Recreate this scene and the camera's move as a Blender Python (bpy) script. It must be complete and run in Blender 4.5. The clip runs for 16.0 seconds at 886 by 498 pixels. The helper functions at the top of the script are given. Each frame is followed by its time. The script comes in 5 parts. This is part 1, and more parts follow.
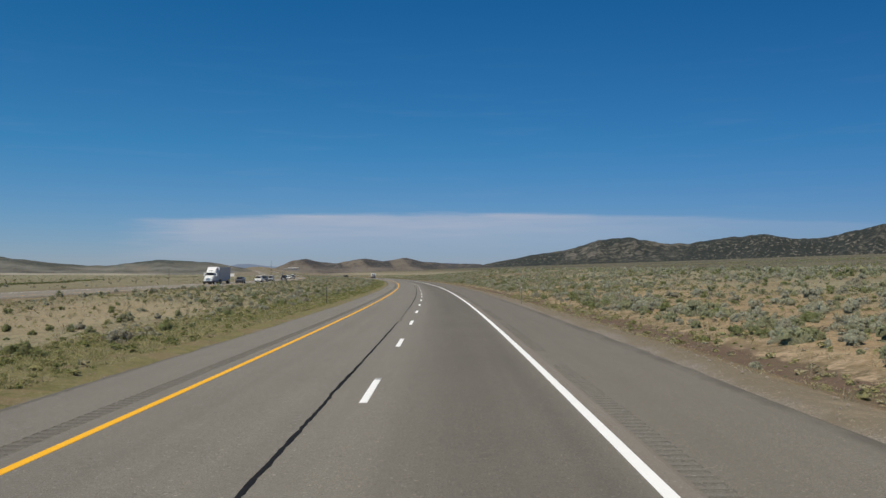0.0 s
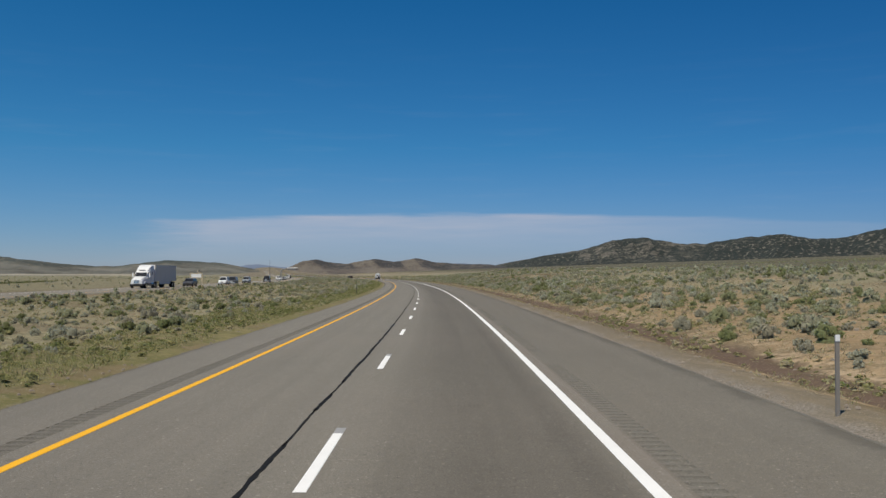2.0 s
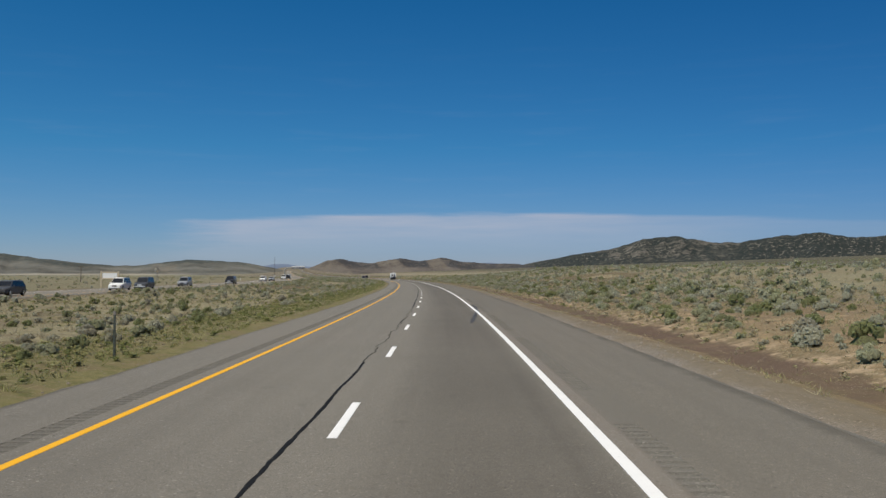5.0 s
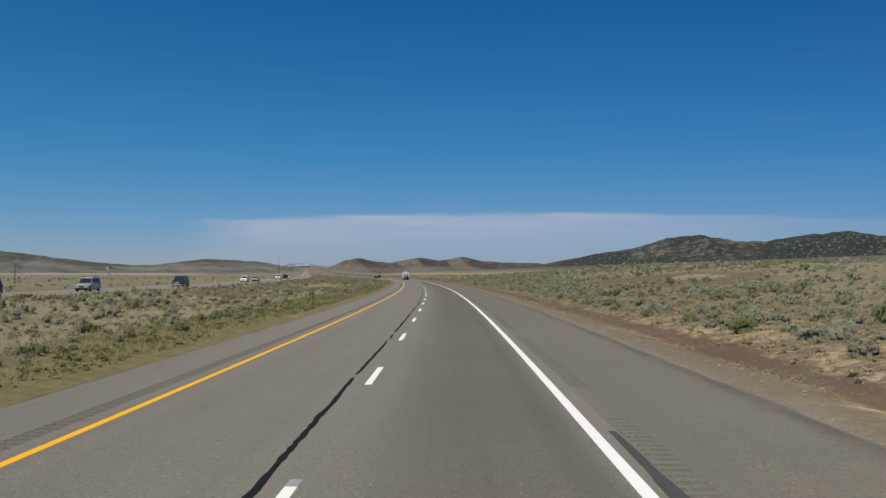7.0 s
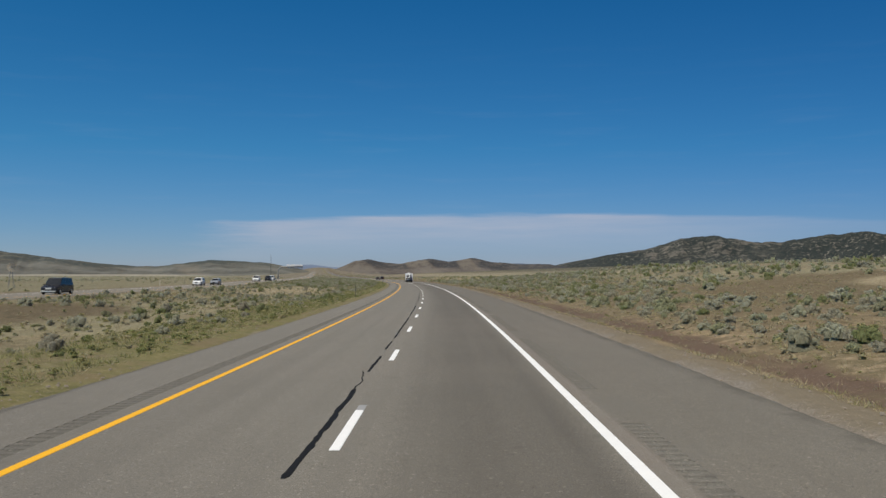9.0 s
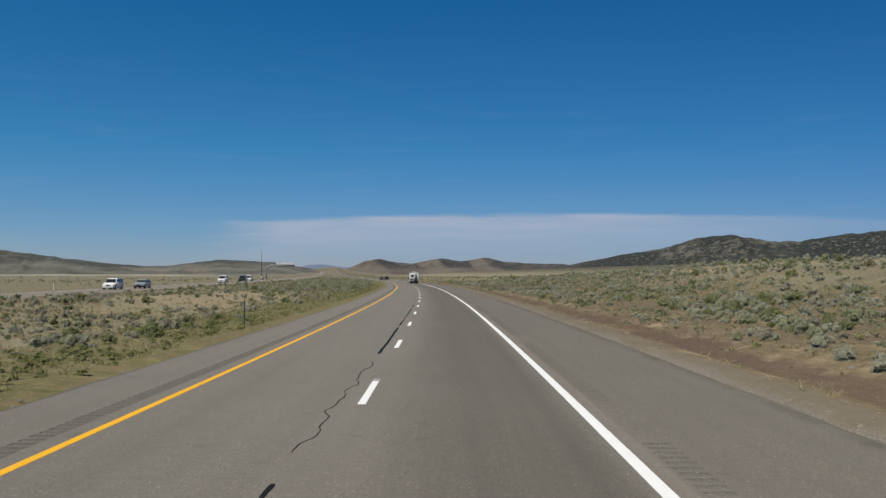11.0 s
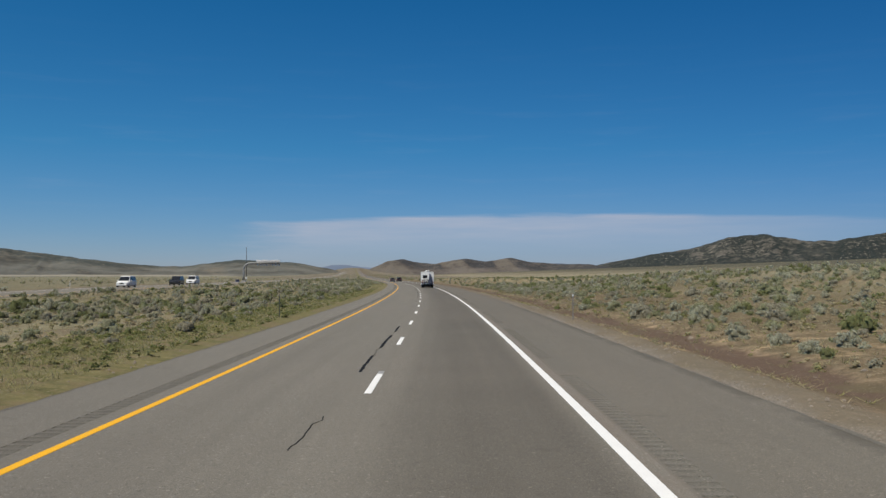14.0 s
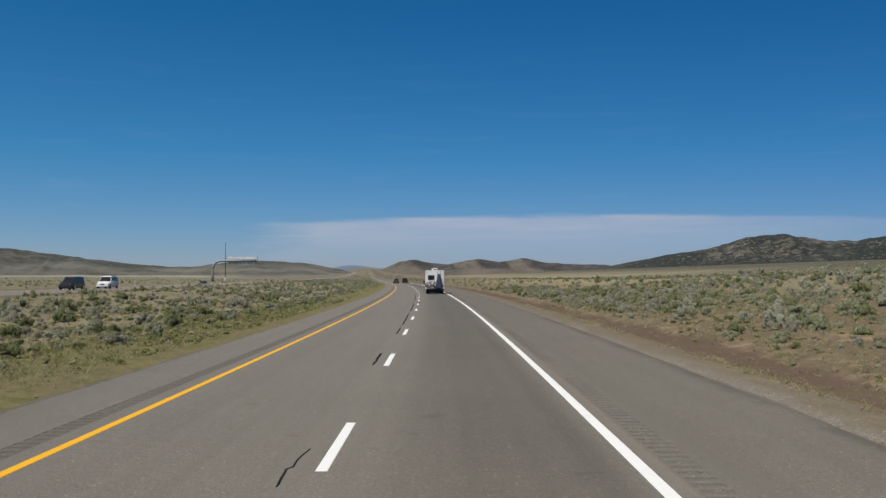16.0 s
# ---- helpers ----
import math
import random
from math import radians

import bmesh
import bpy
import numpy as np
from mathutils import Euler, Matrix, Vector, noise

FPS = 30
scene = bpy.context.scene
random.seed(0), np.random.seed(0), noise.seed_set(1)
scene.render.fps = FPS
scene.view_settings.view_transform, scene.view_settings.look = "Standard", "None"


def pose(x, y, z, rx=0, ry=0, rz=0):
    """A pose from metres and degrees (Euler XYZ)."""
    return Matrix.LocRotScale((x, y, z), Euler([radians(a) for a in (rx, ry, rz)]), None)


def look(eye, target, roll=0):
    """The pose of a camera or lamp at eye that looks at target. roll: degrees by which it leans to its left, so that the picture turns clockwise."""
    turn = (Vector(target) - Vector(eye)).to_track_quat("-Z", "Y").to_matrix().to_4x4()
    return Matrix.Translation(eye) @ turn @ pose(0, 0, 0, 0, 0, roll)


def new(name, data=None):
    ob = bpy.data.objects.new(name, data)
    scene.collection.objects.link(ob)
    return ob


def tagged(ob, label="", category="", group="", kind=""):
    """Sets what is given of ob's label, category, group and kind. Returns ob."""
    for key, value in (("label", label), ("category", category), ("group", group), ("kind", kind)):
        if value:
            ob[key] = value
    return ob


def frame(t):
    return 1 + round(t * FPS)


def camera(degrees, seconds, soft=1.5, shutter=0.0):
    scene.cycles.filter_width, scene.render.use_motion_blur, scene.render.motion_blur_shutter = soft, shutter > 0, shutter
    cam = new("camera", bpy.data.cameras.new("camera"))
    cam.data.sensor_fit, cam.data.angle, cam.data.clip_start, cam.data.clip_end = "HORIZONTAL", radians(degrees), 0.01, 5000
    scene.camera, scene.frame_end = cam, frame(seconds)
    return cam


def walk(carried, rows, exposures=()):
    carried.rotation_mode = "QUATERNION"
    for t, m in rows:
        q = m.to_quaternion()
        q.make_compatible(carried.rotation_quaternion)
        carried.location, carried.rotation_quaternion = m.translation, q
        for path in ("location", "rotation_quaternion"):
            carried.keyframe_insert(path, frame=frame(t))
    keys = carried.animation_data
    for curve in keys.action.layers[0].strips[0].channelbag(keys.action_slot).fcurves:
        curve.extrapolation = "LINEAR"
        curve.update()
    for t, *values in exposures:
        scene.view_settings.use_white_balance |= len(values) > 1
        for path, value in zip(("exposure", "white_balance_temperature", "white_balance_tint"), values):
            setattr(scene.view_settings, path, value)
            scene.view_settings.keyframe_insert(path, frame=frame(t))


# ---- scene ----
# The road's line: a long left-hand curve that runs out into a straight.
# s: metres along the lane line; u: metres to its right.
RADIUS, CURVE_END = 3337.0, 735.0
TURN = CURVE_END / RADIUS
END_X, END_Y = -RADIUS * (1 - math.cos(TURN)), RADIUS * math.sin(TURN)


def rise(s):
    """Height of the carriageway: level, then up the far valley side."""
    s = np.maximum(np.asarray(s, float) - 850.0, 0.0)
    return 0.0000026 * s * s


def road_xy(s, u):
    """Plan position of a point beside the road (arrays welcome)."""
    s, u = np.asarray(s, float), np.asarray(u, float)
    a = np.minimum(s, CURVE_END) / RADIUS
    far = np.maximum(s - CURVE_END, 0.0)
    x = -RADIUS * (1 - np.cos(a)) - far * np.sin(a) + u * np.cos(a)
    y = RADIUS * np.sin(a) + far * np.cos(a) + u * np.sin(a)
    return x, y


def heading(s):
    return math.degrees(min(s, CURVE_END) / RADIUS)


# ---- camera and its walk: seconds, s, u, yaw, pitch ----
EYE = 2.233
cam = camera(52.48, 16.0, soft=1.45)
ROWS = [
    (0, -0.24, 1.38, 0.33, 1.63), (0.5, 13.64, 1.39, 0.57, 1.65), (1, 27.47, 1.39, 0.74, 1.65), (1.5, 41.44, 1.39, 0.89, 1.66),
    (2, 54.93, 1.42, 1.09, 1.67), (2.5, 68.41, 1.44, 1.35, 1.68), (3, 81.89, 1.48, 1.63, 1.68), (3.5, 95.68, 1.47, 1.89, 1.64),
    (6, 164.83, 1.64, 3.43, 1.65), (6.5, 178.57, 1.69, 3.77, 1.62), (7, 192.29, 1.64, 4.05, 1.62), (7.5, 206.11, 1.61, 4.21, 1.66),
    (8, 220.0, 1.5, 4.29, 1.69), (8.5, 233.88, 1.43, 4.46, 1.74), (9, 247.77, 1.39, 4.68, 1.7), (11.5, 318.72, 1.38, 5.59, 1.7),
    (12, 332.62, 1.39, 5.76, 1.7), (12.5, 346.5, 1.4, 6.06, 1.71), (13, 360.62, 1.4, 6.3, 1.75), (13.5, 374.55, 1.41, 6.63, 1.73),
    (14, 388.45, 1.41, 6.96, 1.73), (14.5, 402.49, 1.38, 7.15, 1.73), (15, 416.3, 1.36, 7.39, 1.71), (15.5, 430.05, 1.36, 7.62, 1.72),
    (16, 444.0, 1.34, 7.77, 1.77)]
walk(cam, [(t, pose(*(float(c) for c in road_xy(s, u)), EYE, 90 + pitch, 0, yaw)) for t, s, u, yaw, pitch in ROWS],
     exposures=[(0, 0.0), (16, 0.0)])

# ---- sky and sun ----
SUN_ELEVATION, SUN_BEARING = radians(57), radians(208)   # bearing clockwise from +y


def build_sky():
    world = bpy.data.worlds.new("sky")
    scene.world = world
    world.use_nodes = True
    nt = world.node_tree
    nt.nodes.clear()
    n, link = nt.nodes.new, nt.links.new
    sky = n("ShaderNodeTexSky")
    sky.sky_type = "NISHITA"
    sky.sun_disc = False
    sky.sun_elevation, sky.sun_rotation = SUN_ELEVATION, SUN_BEARING
    sky.altitude, sky.air_density, sky.dust_density, sky.ozone_density = 1700, 1.0, 0.6, 2.5
    # thin high cloud lying low along the horizon
    where = n("ShaderNodeTexCoord")
    split = n("ShaderNodeSeparateXYZ")
    link(where.outputs["Generated"], split.inputs[0])

    def m(op, a, b=None, c=None, clamp=False):
        k = n("ShaderNodeMath")
        k.operation, k.use_clamp = op, clamp
        for i, v in enumerate((a, b, c)):
            if v is None:
                continue
            if isinstance(v, (int, float)):
                k.inputs[i].default_value = v
            else:
                link(v, k.inputs[i])
        return k.outputs[0]

    def step(v, lo, hi):
        k = n("ShaderNodeMapRange")
        k.interpolation_type = "SMOOTHSTEP"
        link(v, k.inputs[0])
        k.inputs[1].default_value, k.inputs[2].default_value = lo, hi
        return k.outputs[0]

    bearing = m("ARCTAN2", split.outputs[0], split.outputs[1])
    height = m("ARCSINE", split.outputs[2])
    stretch = n("ShaderNodeCombineXYZ")
    link(m("MULTIPLY", bearing, 5.0), stretch.inputs[0])
    link(m("MULTIPLY", height, 55.0), stretch.inputs[1])
    wisps = n("ShaderNodeTexNoise")
    wisps.inputs["Scale"].default_value, wisps.inputs["Detail"].default_value, wisps.inputs["Roughness"].default_value = 1.6, 7.0, 0.55
    link(stretch.outputs[0], wisps.inputs["Vector"])
    wob = m("MULTIPLY_ADD", wisps.outputs["Fac"], 0.018, -0.009)
    top = m("ADD", m("MULTIPLY_ADD", m("MULTIPLY", bearing, bearing), -0.09, 0.0695), m("MULTIPLY", wob, 0.6))
    under = m("SUBTRACT", top, height)                     # how far below the cloud's upper edge
    edge = step(under, -0.001, 0.005)
    fade = m("SUBTRACT", 1.0, m("MULTIPLY", step(under, 0.006, 0.055), 0.85))
    start = step(m("ADD", bearing, m("MULTIPLY", wob, 9.0)), -0.37, -0.26)
    ends = m("SUBTRACT", 1.0, m("MULTIPLY", step(bearing, -0.02, 0.42), 0.85))
    thick = m("MULTIPLY", m("MULTIPLY", edge, fade), m("MULTIPLY", start, ends))
    thick = m("MULTIPLY", thick, m("MULTIPLY_ADD", wisps.outputs["Fac"], 0.9, 0.25), clamp=True)
    streak = m("MULTIPLY", step(wisps.outputs["Fac"], 0.5, 0.85), m("MULTIPLY", step(height, 0.01, 0.06), m("SUBTRACT", 1.0, step(height, 0.10, 0.30))))
    cover = m("ADD", m("MULTIPLY", thick, 0.80), m("MULTIPLY", streak, 0.05), clamp=True)
    cloud = n("ShaderNodeMix")
    cloud.data_type = "RGBA"
    link(cover, cloud.inputs["Factor"])
    deep = n("ShaderNodeValToRGB")                          # clear, dry high-desert blue
    deep.color_ramp.elements[0].color, deep.color_ramp.elements[1].color = (0.432, 0.497, 0.745, 1), (0.087, 0.54, 0.85, 1)
    deep.color_ramp.elements[0].position, deep.color_ramp.elements[1].position = 0.0, 0.9
    mid = deep.color_ramp.elements.new(0.42)
    mid.color = (0.175, 0.55, 0.81, 1)
    link(m("MULTIPLY", height, 3.0, clamp=True), deep.inputs[0])
    clear = n("ShaderNodeMix")
    clear.data_type, clear.blend_type = "RGBA", "MULTIPLY"
    clear.inputs["Factor"].default_value = 1.0
    link(sky.outputs[0], clear.inputs["A"]), link(deep.outputs[0], clear.inputs["B"])
    # brighter on the side nearer to the sun
    lean = n("ShaderNodeMix")
    lean.data_type, lean.blend_type = "RGBA", "MULTIPLY"
    lean.inputs["Factor"].default_value = 1.0
    tilt = n("ShaderNodeCombineColor")
    link(m("MULTIPLY_ADD", bearing, -0.30, 1.05), tilt.inputs[0])
    link(m("MULTIPLY_ADD", bearing, -0.27, 1.03), tilt.inputs[1])
    link(m("MULTIPLY_ADD", bearing, -0.17, 1.02), tilt.inputs[2])
    link(clear.outputs["Result"], lean.inputs["A"]), link(tilt.outputs[0], lean.inputs["B"])
    link(lean.outputs["Result"], cloud.inputs["A"])
    cloud.inputs["B"].default_value = (5.6, 5.72, 6.6, 1)
    back = n("ShaderNodeBackground")
    back.inputs[1].default_value = 0.085
    link(cloud.outputs["Result"], back.inputs[0])
    out = n("ShaderNodeOutputWorld")
    link(back.outputs[0], out.inputs[0])


build_sky()
sun = new("sun", bpy.data.lights.new("sun", "SUN"))
sun.data.energy, sun.data.angle, sun.data.color = 4.35, radians(0.53), (1.0, 0.915, 0.76)
to_sun = Vector((math.sin(SUN_BEARING) * math.cos(SUN_ELEVATION), math.cos(SUN_BEARING) * math.cos(SUN_ELEVATION), math.sin(SUN_ELEVATION)))
sun.matrix_world = look((0, 0, 50), Vector((0, 0, 50)) - to_sun)

# ---- materials ----


class Nodes:
    """A material with a principled surface, and short ways to build its colour."""

    def __init__(self, name, rough=0.8, metal=0.0, spec=0.3):
        self.mat = bpy.data.materials.new(name)
        self.mat.use_nodes = True
        self.nt = self.mat.node_tree
        self.nt.nodes.clear()
        self.out = self.nt.nodes.new("ShaderNodeOutputMaterial")
        self.bsdf = self.nt.nodes.new("ShaderNodeBsdfPrincipled")
        self.nt.links.new(self.bsdf.outputs[0], self.out.inputs[0])
        self.set("Roughness", rough), self.set("Metallic", metal), self.set("Specular IOR Level", spec), self.set("Diffuse Roughness", 0.9 if rough > 0.84 else 0.0)
        self.coord = self.nt.nodes.new("ShaderNodeTexCoord").outputs["Object"]

    def plug(self, socket, value):
        if isinstance(value, (int, float)):
            socket.default_value = value
        elif isinstance(value, (tuple, list)):
            socket.default_value = (*value, 1) if len(value) == 3 and socket.type == "RGBA" else value
        else:
            self.nt.links.new(value, socket)

    def set(self, key, value):
        self.plug(self.bsdf.inputs[key], value)
        return self

    def noise(self, scale, detail=4.0, rough=0.55, vector=None, out="Fac"):
        k = self.nt.nodes.new("ShaderNodeTexNoise")
        k.inputs["Scale"].default_value, k.inputs["Detail"].default_value, k.inputs["Roughness"].default_value = scale, detail, rough
        self.plug(k.inputs["Vector"], vector or self.coord)
        return k.outputs[out]

    def scaled(self, sx, sy, sz):
        k = self.nt.nodes.new("ShaderNodeMapping")
        k.inputs["Scale"].default_value = (sx, sy, sz)
        self.plug(k.inputs["Vector"], self.coord)
        return k.outputs[0]

    def attr(self, name, out="Fac"):
        k = self.nt.nodes.new("ShaderNodeAttribute")
        k.attribute_name = name
        return k.outputs[out]

    def math(self, op, a, b=0.0, clamp=False):
        k = self.nt.nodes.new("ShaderNodeMath")
        k.operation, k.use_clamp = op, clamp
        self.plug(k.inputs[0], a), self.plug(k.inputs[1], b)
        return k.outputs[0]

    def step(self, v, lo, hi, to=(0.0, 1.0)):
        k = self.nt.nodes.new("ShaderNodeMapRange")
        k.interpolation_type = "SMOOTHSTEP"
        self.plug(k.inputs[0], v)
        for i, x in zip((1, 2, 3, 4), (lo, hi, *to)):
            k.inputs[i].default_value = x
        return k.outputs[0]

    def mix(self, f, a, b, blend="MIX"):
        k = self.nt.nodes.new("ShaderNodeMix")
        k.data_type, k.blend_type = "RGBA", blend
        self.plug(k.inputs["Factor"], f), self.plug(k.inputs["A"], a), self.plug(k.inputs["B"], b)
        return k.outputs["Result"]

    def bump(self, h, strength=0.3, distance=0.02):
        k = self.nt.nodes.new("ShaderNodeBump")
        k.inputs["Strength"].default_value, k.inputs["Distance"].default_value = strength, distance
        self.plug(k.inputs["Height"], h)
        return self.set("Normal", k.outputs[0])

    def axis(self, i):
        k = self.nt.nodes.new("ShaderNodeSeparateXYZ")
        self.plug(k.inputs[0], self.coord)
        return k.outputs[i]

    def random(self):
        return self.nt.nodes.new("ShaderNodeObjectInfo").outputs["Random"]

    def island(self):
        return self.nt.nodes.new("ShaderNodeNewGeometry").outputs["Random Per Island"]


def shade(c, k):
    return tuple(min(1.0, v * k) for v in c)


def plain(name, col, rough=0.6, metal=0.0, var=0.12, scale=3.0, spec=0.4, dirt=None):
    """Paint, plastic, metal or rubber with slight unevenness and dust at two scales."""
    k = Nodes(name, rough, metal, spec)
    c = k.mix(k.noise(scale), shade(col, 1 - var), shade(col, 1 + var))
    c = k.mix(k.step(k.noise(scale * 9, 3), 0.45, 0.8, (0, var * 2)), c, dirt or (0.30, 0.26, 0.20))
    k.set("Base Color", c)
    k.set("Roughness", k.step(k.noise(scale * 4), 0.2, 0.8, (max(0.03, rough - 0.08), min(1, rough + 0.1))))
    return k.mat


def make_asphalt(name, tone, warm=0.0, tracks=False, edges=False):
    """Weathered asphalt: stone grain, blotches, long wear streaks. The 'lat' attribute is metres right of the lane line."""
    k = Nodes(name, 0.9, 0, 0.10)
    k.set("Diffuse Roughness", 1.0)
    base = (tone * (1.03 + warm), tone, tone * (0.90 - warm))
    grain = k.noise(60, 3, 0.75)
    pits = k.noise(17, 4, 0.75)
    c = k.mix(k.step(grain, 0.30, 0.72), shade(base, 0.60), shade(base, 1.34))
    c = k.mix(k.step(pits, 0.56, 0.70, (0, 0.55)), c, shade(base, 0.70))
    c = k.mix(k.step(k.noise(0.35, 5, 0.6), 0.35, 0.7, (0, 0.55)), c, shade(base, 0.84))
    c = k.mix(k.step(k.noise(3.5, 5, 0.7), 0.5, 0.8, (0, 0.45)), c, shade(base, 1.16))
    c = k.mix(k.step(k.noise(0.055, 3, 0.5), 0.4, 0.65, (0, 0.3)), c, (tone * 1.10, tone * 0.98, tone * 0.84))
    c = k.mix(k.step(k.noise(34, 2, 0.6), 0.60, 0.68, (0, 0.8)), c, shade(base, 1.75))
    c = k.mix(k.step(k.noise(27, 2, 0.6, k.scaled(1, 1, 1.7)), 0.60, 0.68, (0, 0.85)), c, shade(base, 0.45))
    c = k.mix(k.step(k.noise(15, 2, 0.5), 0.655, 0.69, (0, 0.85)), c, shade(base, 1.8))
    c = k.mix(k.step(k.noise(12, 3, 0.6, k.scaled(1, 1, 2.3)), 0.645, 0.69, (0, 0.8)), c, shade(base, 0.42))
    c = k.mix(k.step(k.noise(1.3, 4, 0.6, k.scaled(1, 1, 3.1)), 0.64, 0.72, (0, 0.45)), c, shade(base, 0.55))
    lat = k.attr("lat")
    # long faint streaks along the road
    run = k.nt.nodes.new("ShaderNodeCombineXYZ")
    k.plug(run.inputs[0], k.math("MULTIPLY", lat, 2.4)), k.plug(run.inputs[1], k.math("MULTIPLY", k.axis(1), 0.03))
    c = k.mix(k.step(k.noise(1.0, 5, 0.65, run.outputs[0]), 0.40, 0.70, (0, 0.5)), c, shade(base, 0.82))
    c = k.mix(k.step(k.noise(6.5, 5, 0.8), 0.50, 0.66, (0, 0.5)), c, shade(base, 0.72))
    # rust-brown dust gathered along the outside of the white line
    dust = k.math("MULTIPLY", k.step(lat, 3.70, 3.78), k.step(lat, 4.10, 3.90))
    c = k.mix(k.math("MULTIPLY", dust, k.step(k.noise(0.5, 4, 0.6), 0.3, 0.6, (0.1, 0.38))), c, (tone * 0.98, tone * 0.80, tone * 0.68))
    if tracks:
        wear = 0.0
        for mid, half, amount in ((0.95, 0.65, 0.30), (2.75, 0.6, 0.42), (1.85, 0.9, 0.50), (3.2, 0.40, 0.40), (-2.75, 0.5, 0.14), (-0.9, 0.5, 0.12), (-1.85, 0.5, 0.08)):
            d = k.math("ABSOLUTE", k.math("SUBTRACT", lat, mid))
            wear = k.math("ADD", wear, k.step(d, half, half * 0.15, (0, amount)))
        lane = k.math("MULTIPLY", k.step(lat, -0.6, 2.1), k.step(lat, 4.0, 3.2))
        c = k.mix(k.math("MULTIPLY", lane, 0.8), c, k.mix(1.0, c, (0.78, 0.76, 0.75), "MULTIPLY"))
        wear = k.math("MULTIPLY", wear, k.step(k.noise(0.12, 4, 0.6), 0.2, 0.75, (0.55, 1.15)), True)
        c = k.mix(wear, c, k.mix(1.0, c, (0.62, 0.62, 0.625), "MULTIPLY"))
    if edges:
        wob = k.math("ADD", lat, k.math("MULTIPLY", k.math("SUBTRACT", k.noise(1.6, 5, 0.7), 0.5), 0.7))
        rim = k.math("MAXIMUM", k.step(wob, 6.75, 7.05), k.step(wob, -5.80, -5.95))
        c = k.mix(k.math("MULTIPLY", rim, k.step(k.noise(0.4, 4), 0.35, 0.6, (0.1, 0.7))), c, shade(base, 0.55))
        c = k.mix(k.step(lat, 3.6, 4.2, (0, 0.75)), c, k.mix(1.0, c, (0.74, 0.72, 0.70), "MULTIPLY"))
        band = k.math("MULTIPLY", k.step(wob, 3.9, 4.1), k.step(wob, 5.0, 4.5))
        c = k.mix(k.math("MULTIPLY", band, k.step(k.noise(0.16, 3), 0.45, 0.6, (0.05, 0.55))), c, shade(base, 0.70))
    k.set("Base Color", c)
    k.set("Roughness", k.step(grain, 0.3, 0.7, (0.88, 0.72)))
    k.bump(k.math("ADD", grain, pits), 0.35, 0.008)
    return k.mat


def make_paint(name, col):
    k = Nodes(name, 0.6, 0, 0.35)
    c = k.mix(k.noise(2.2, 5), shade(col, 0.86), col)
    c = k.mix(k.step(k.noise(38, 4, 0.7), 0.60, 0.74, (0, 0.55)), c, (0.22, 0.21, 0.20))
    k.set("Base Color", c)
    k.bump(k.noise(90, 2), 0.25, 0.004)
    return k.mat


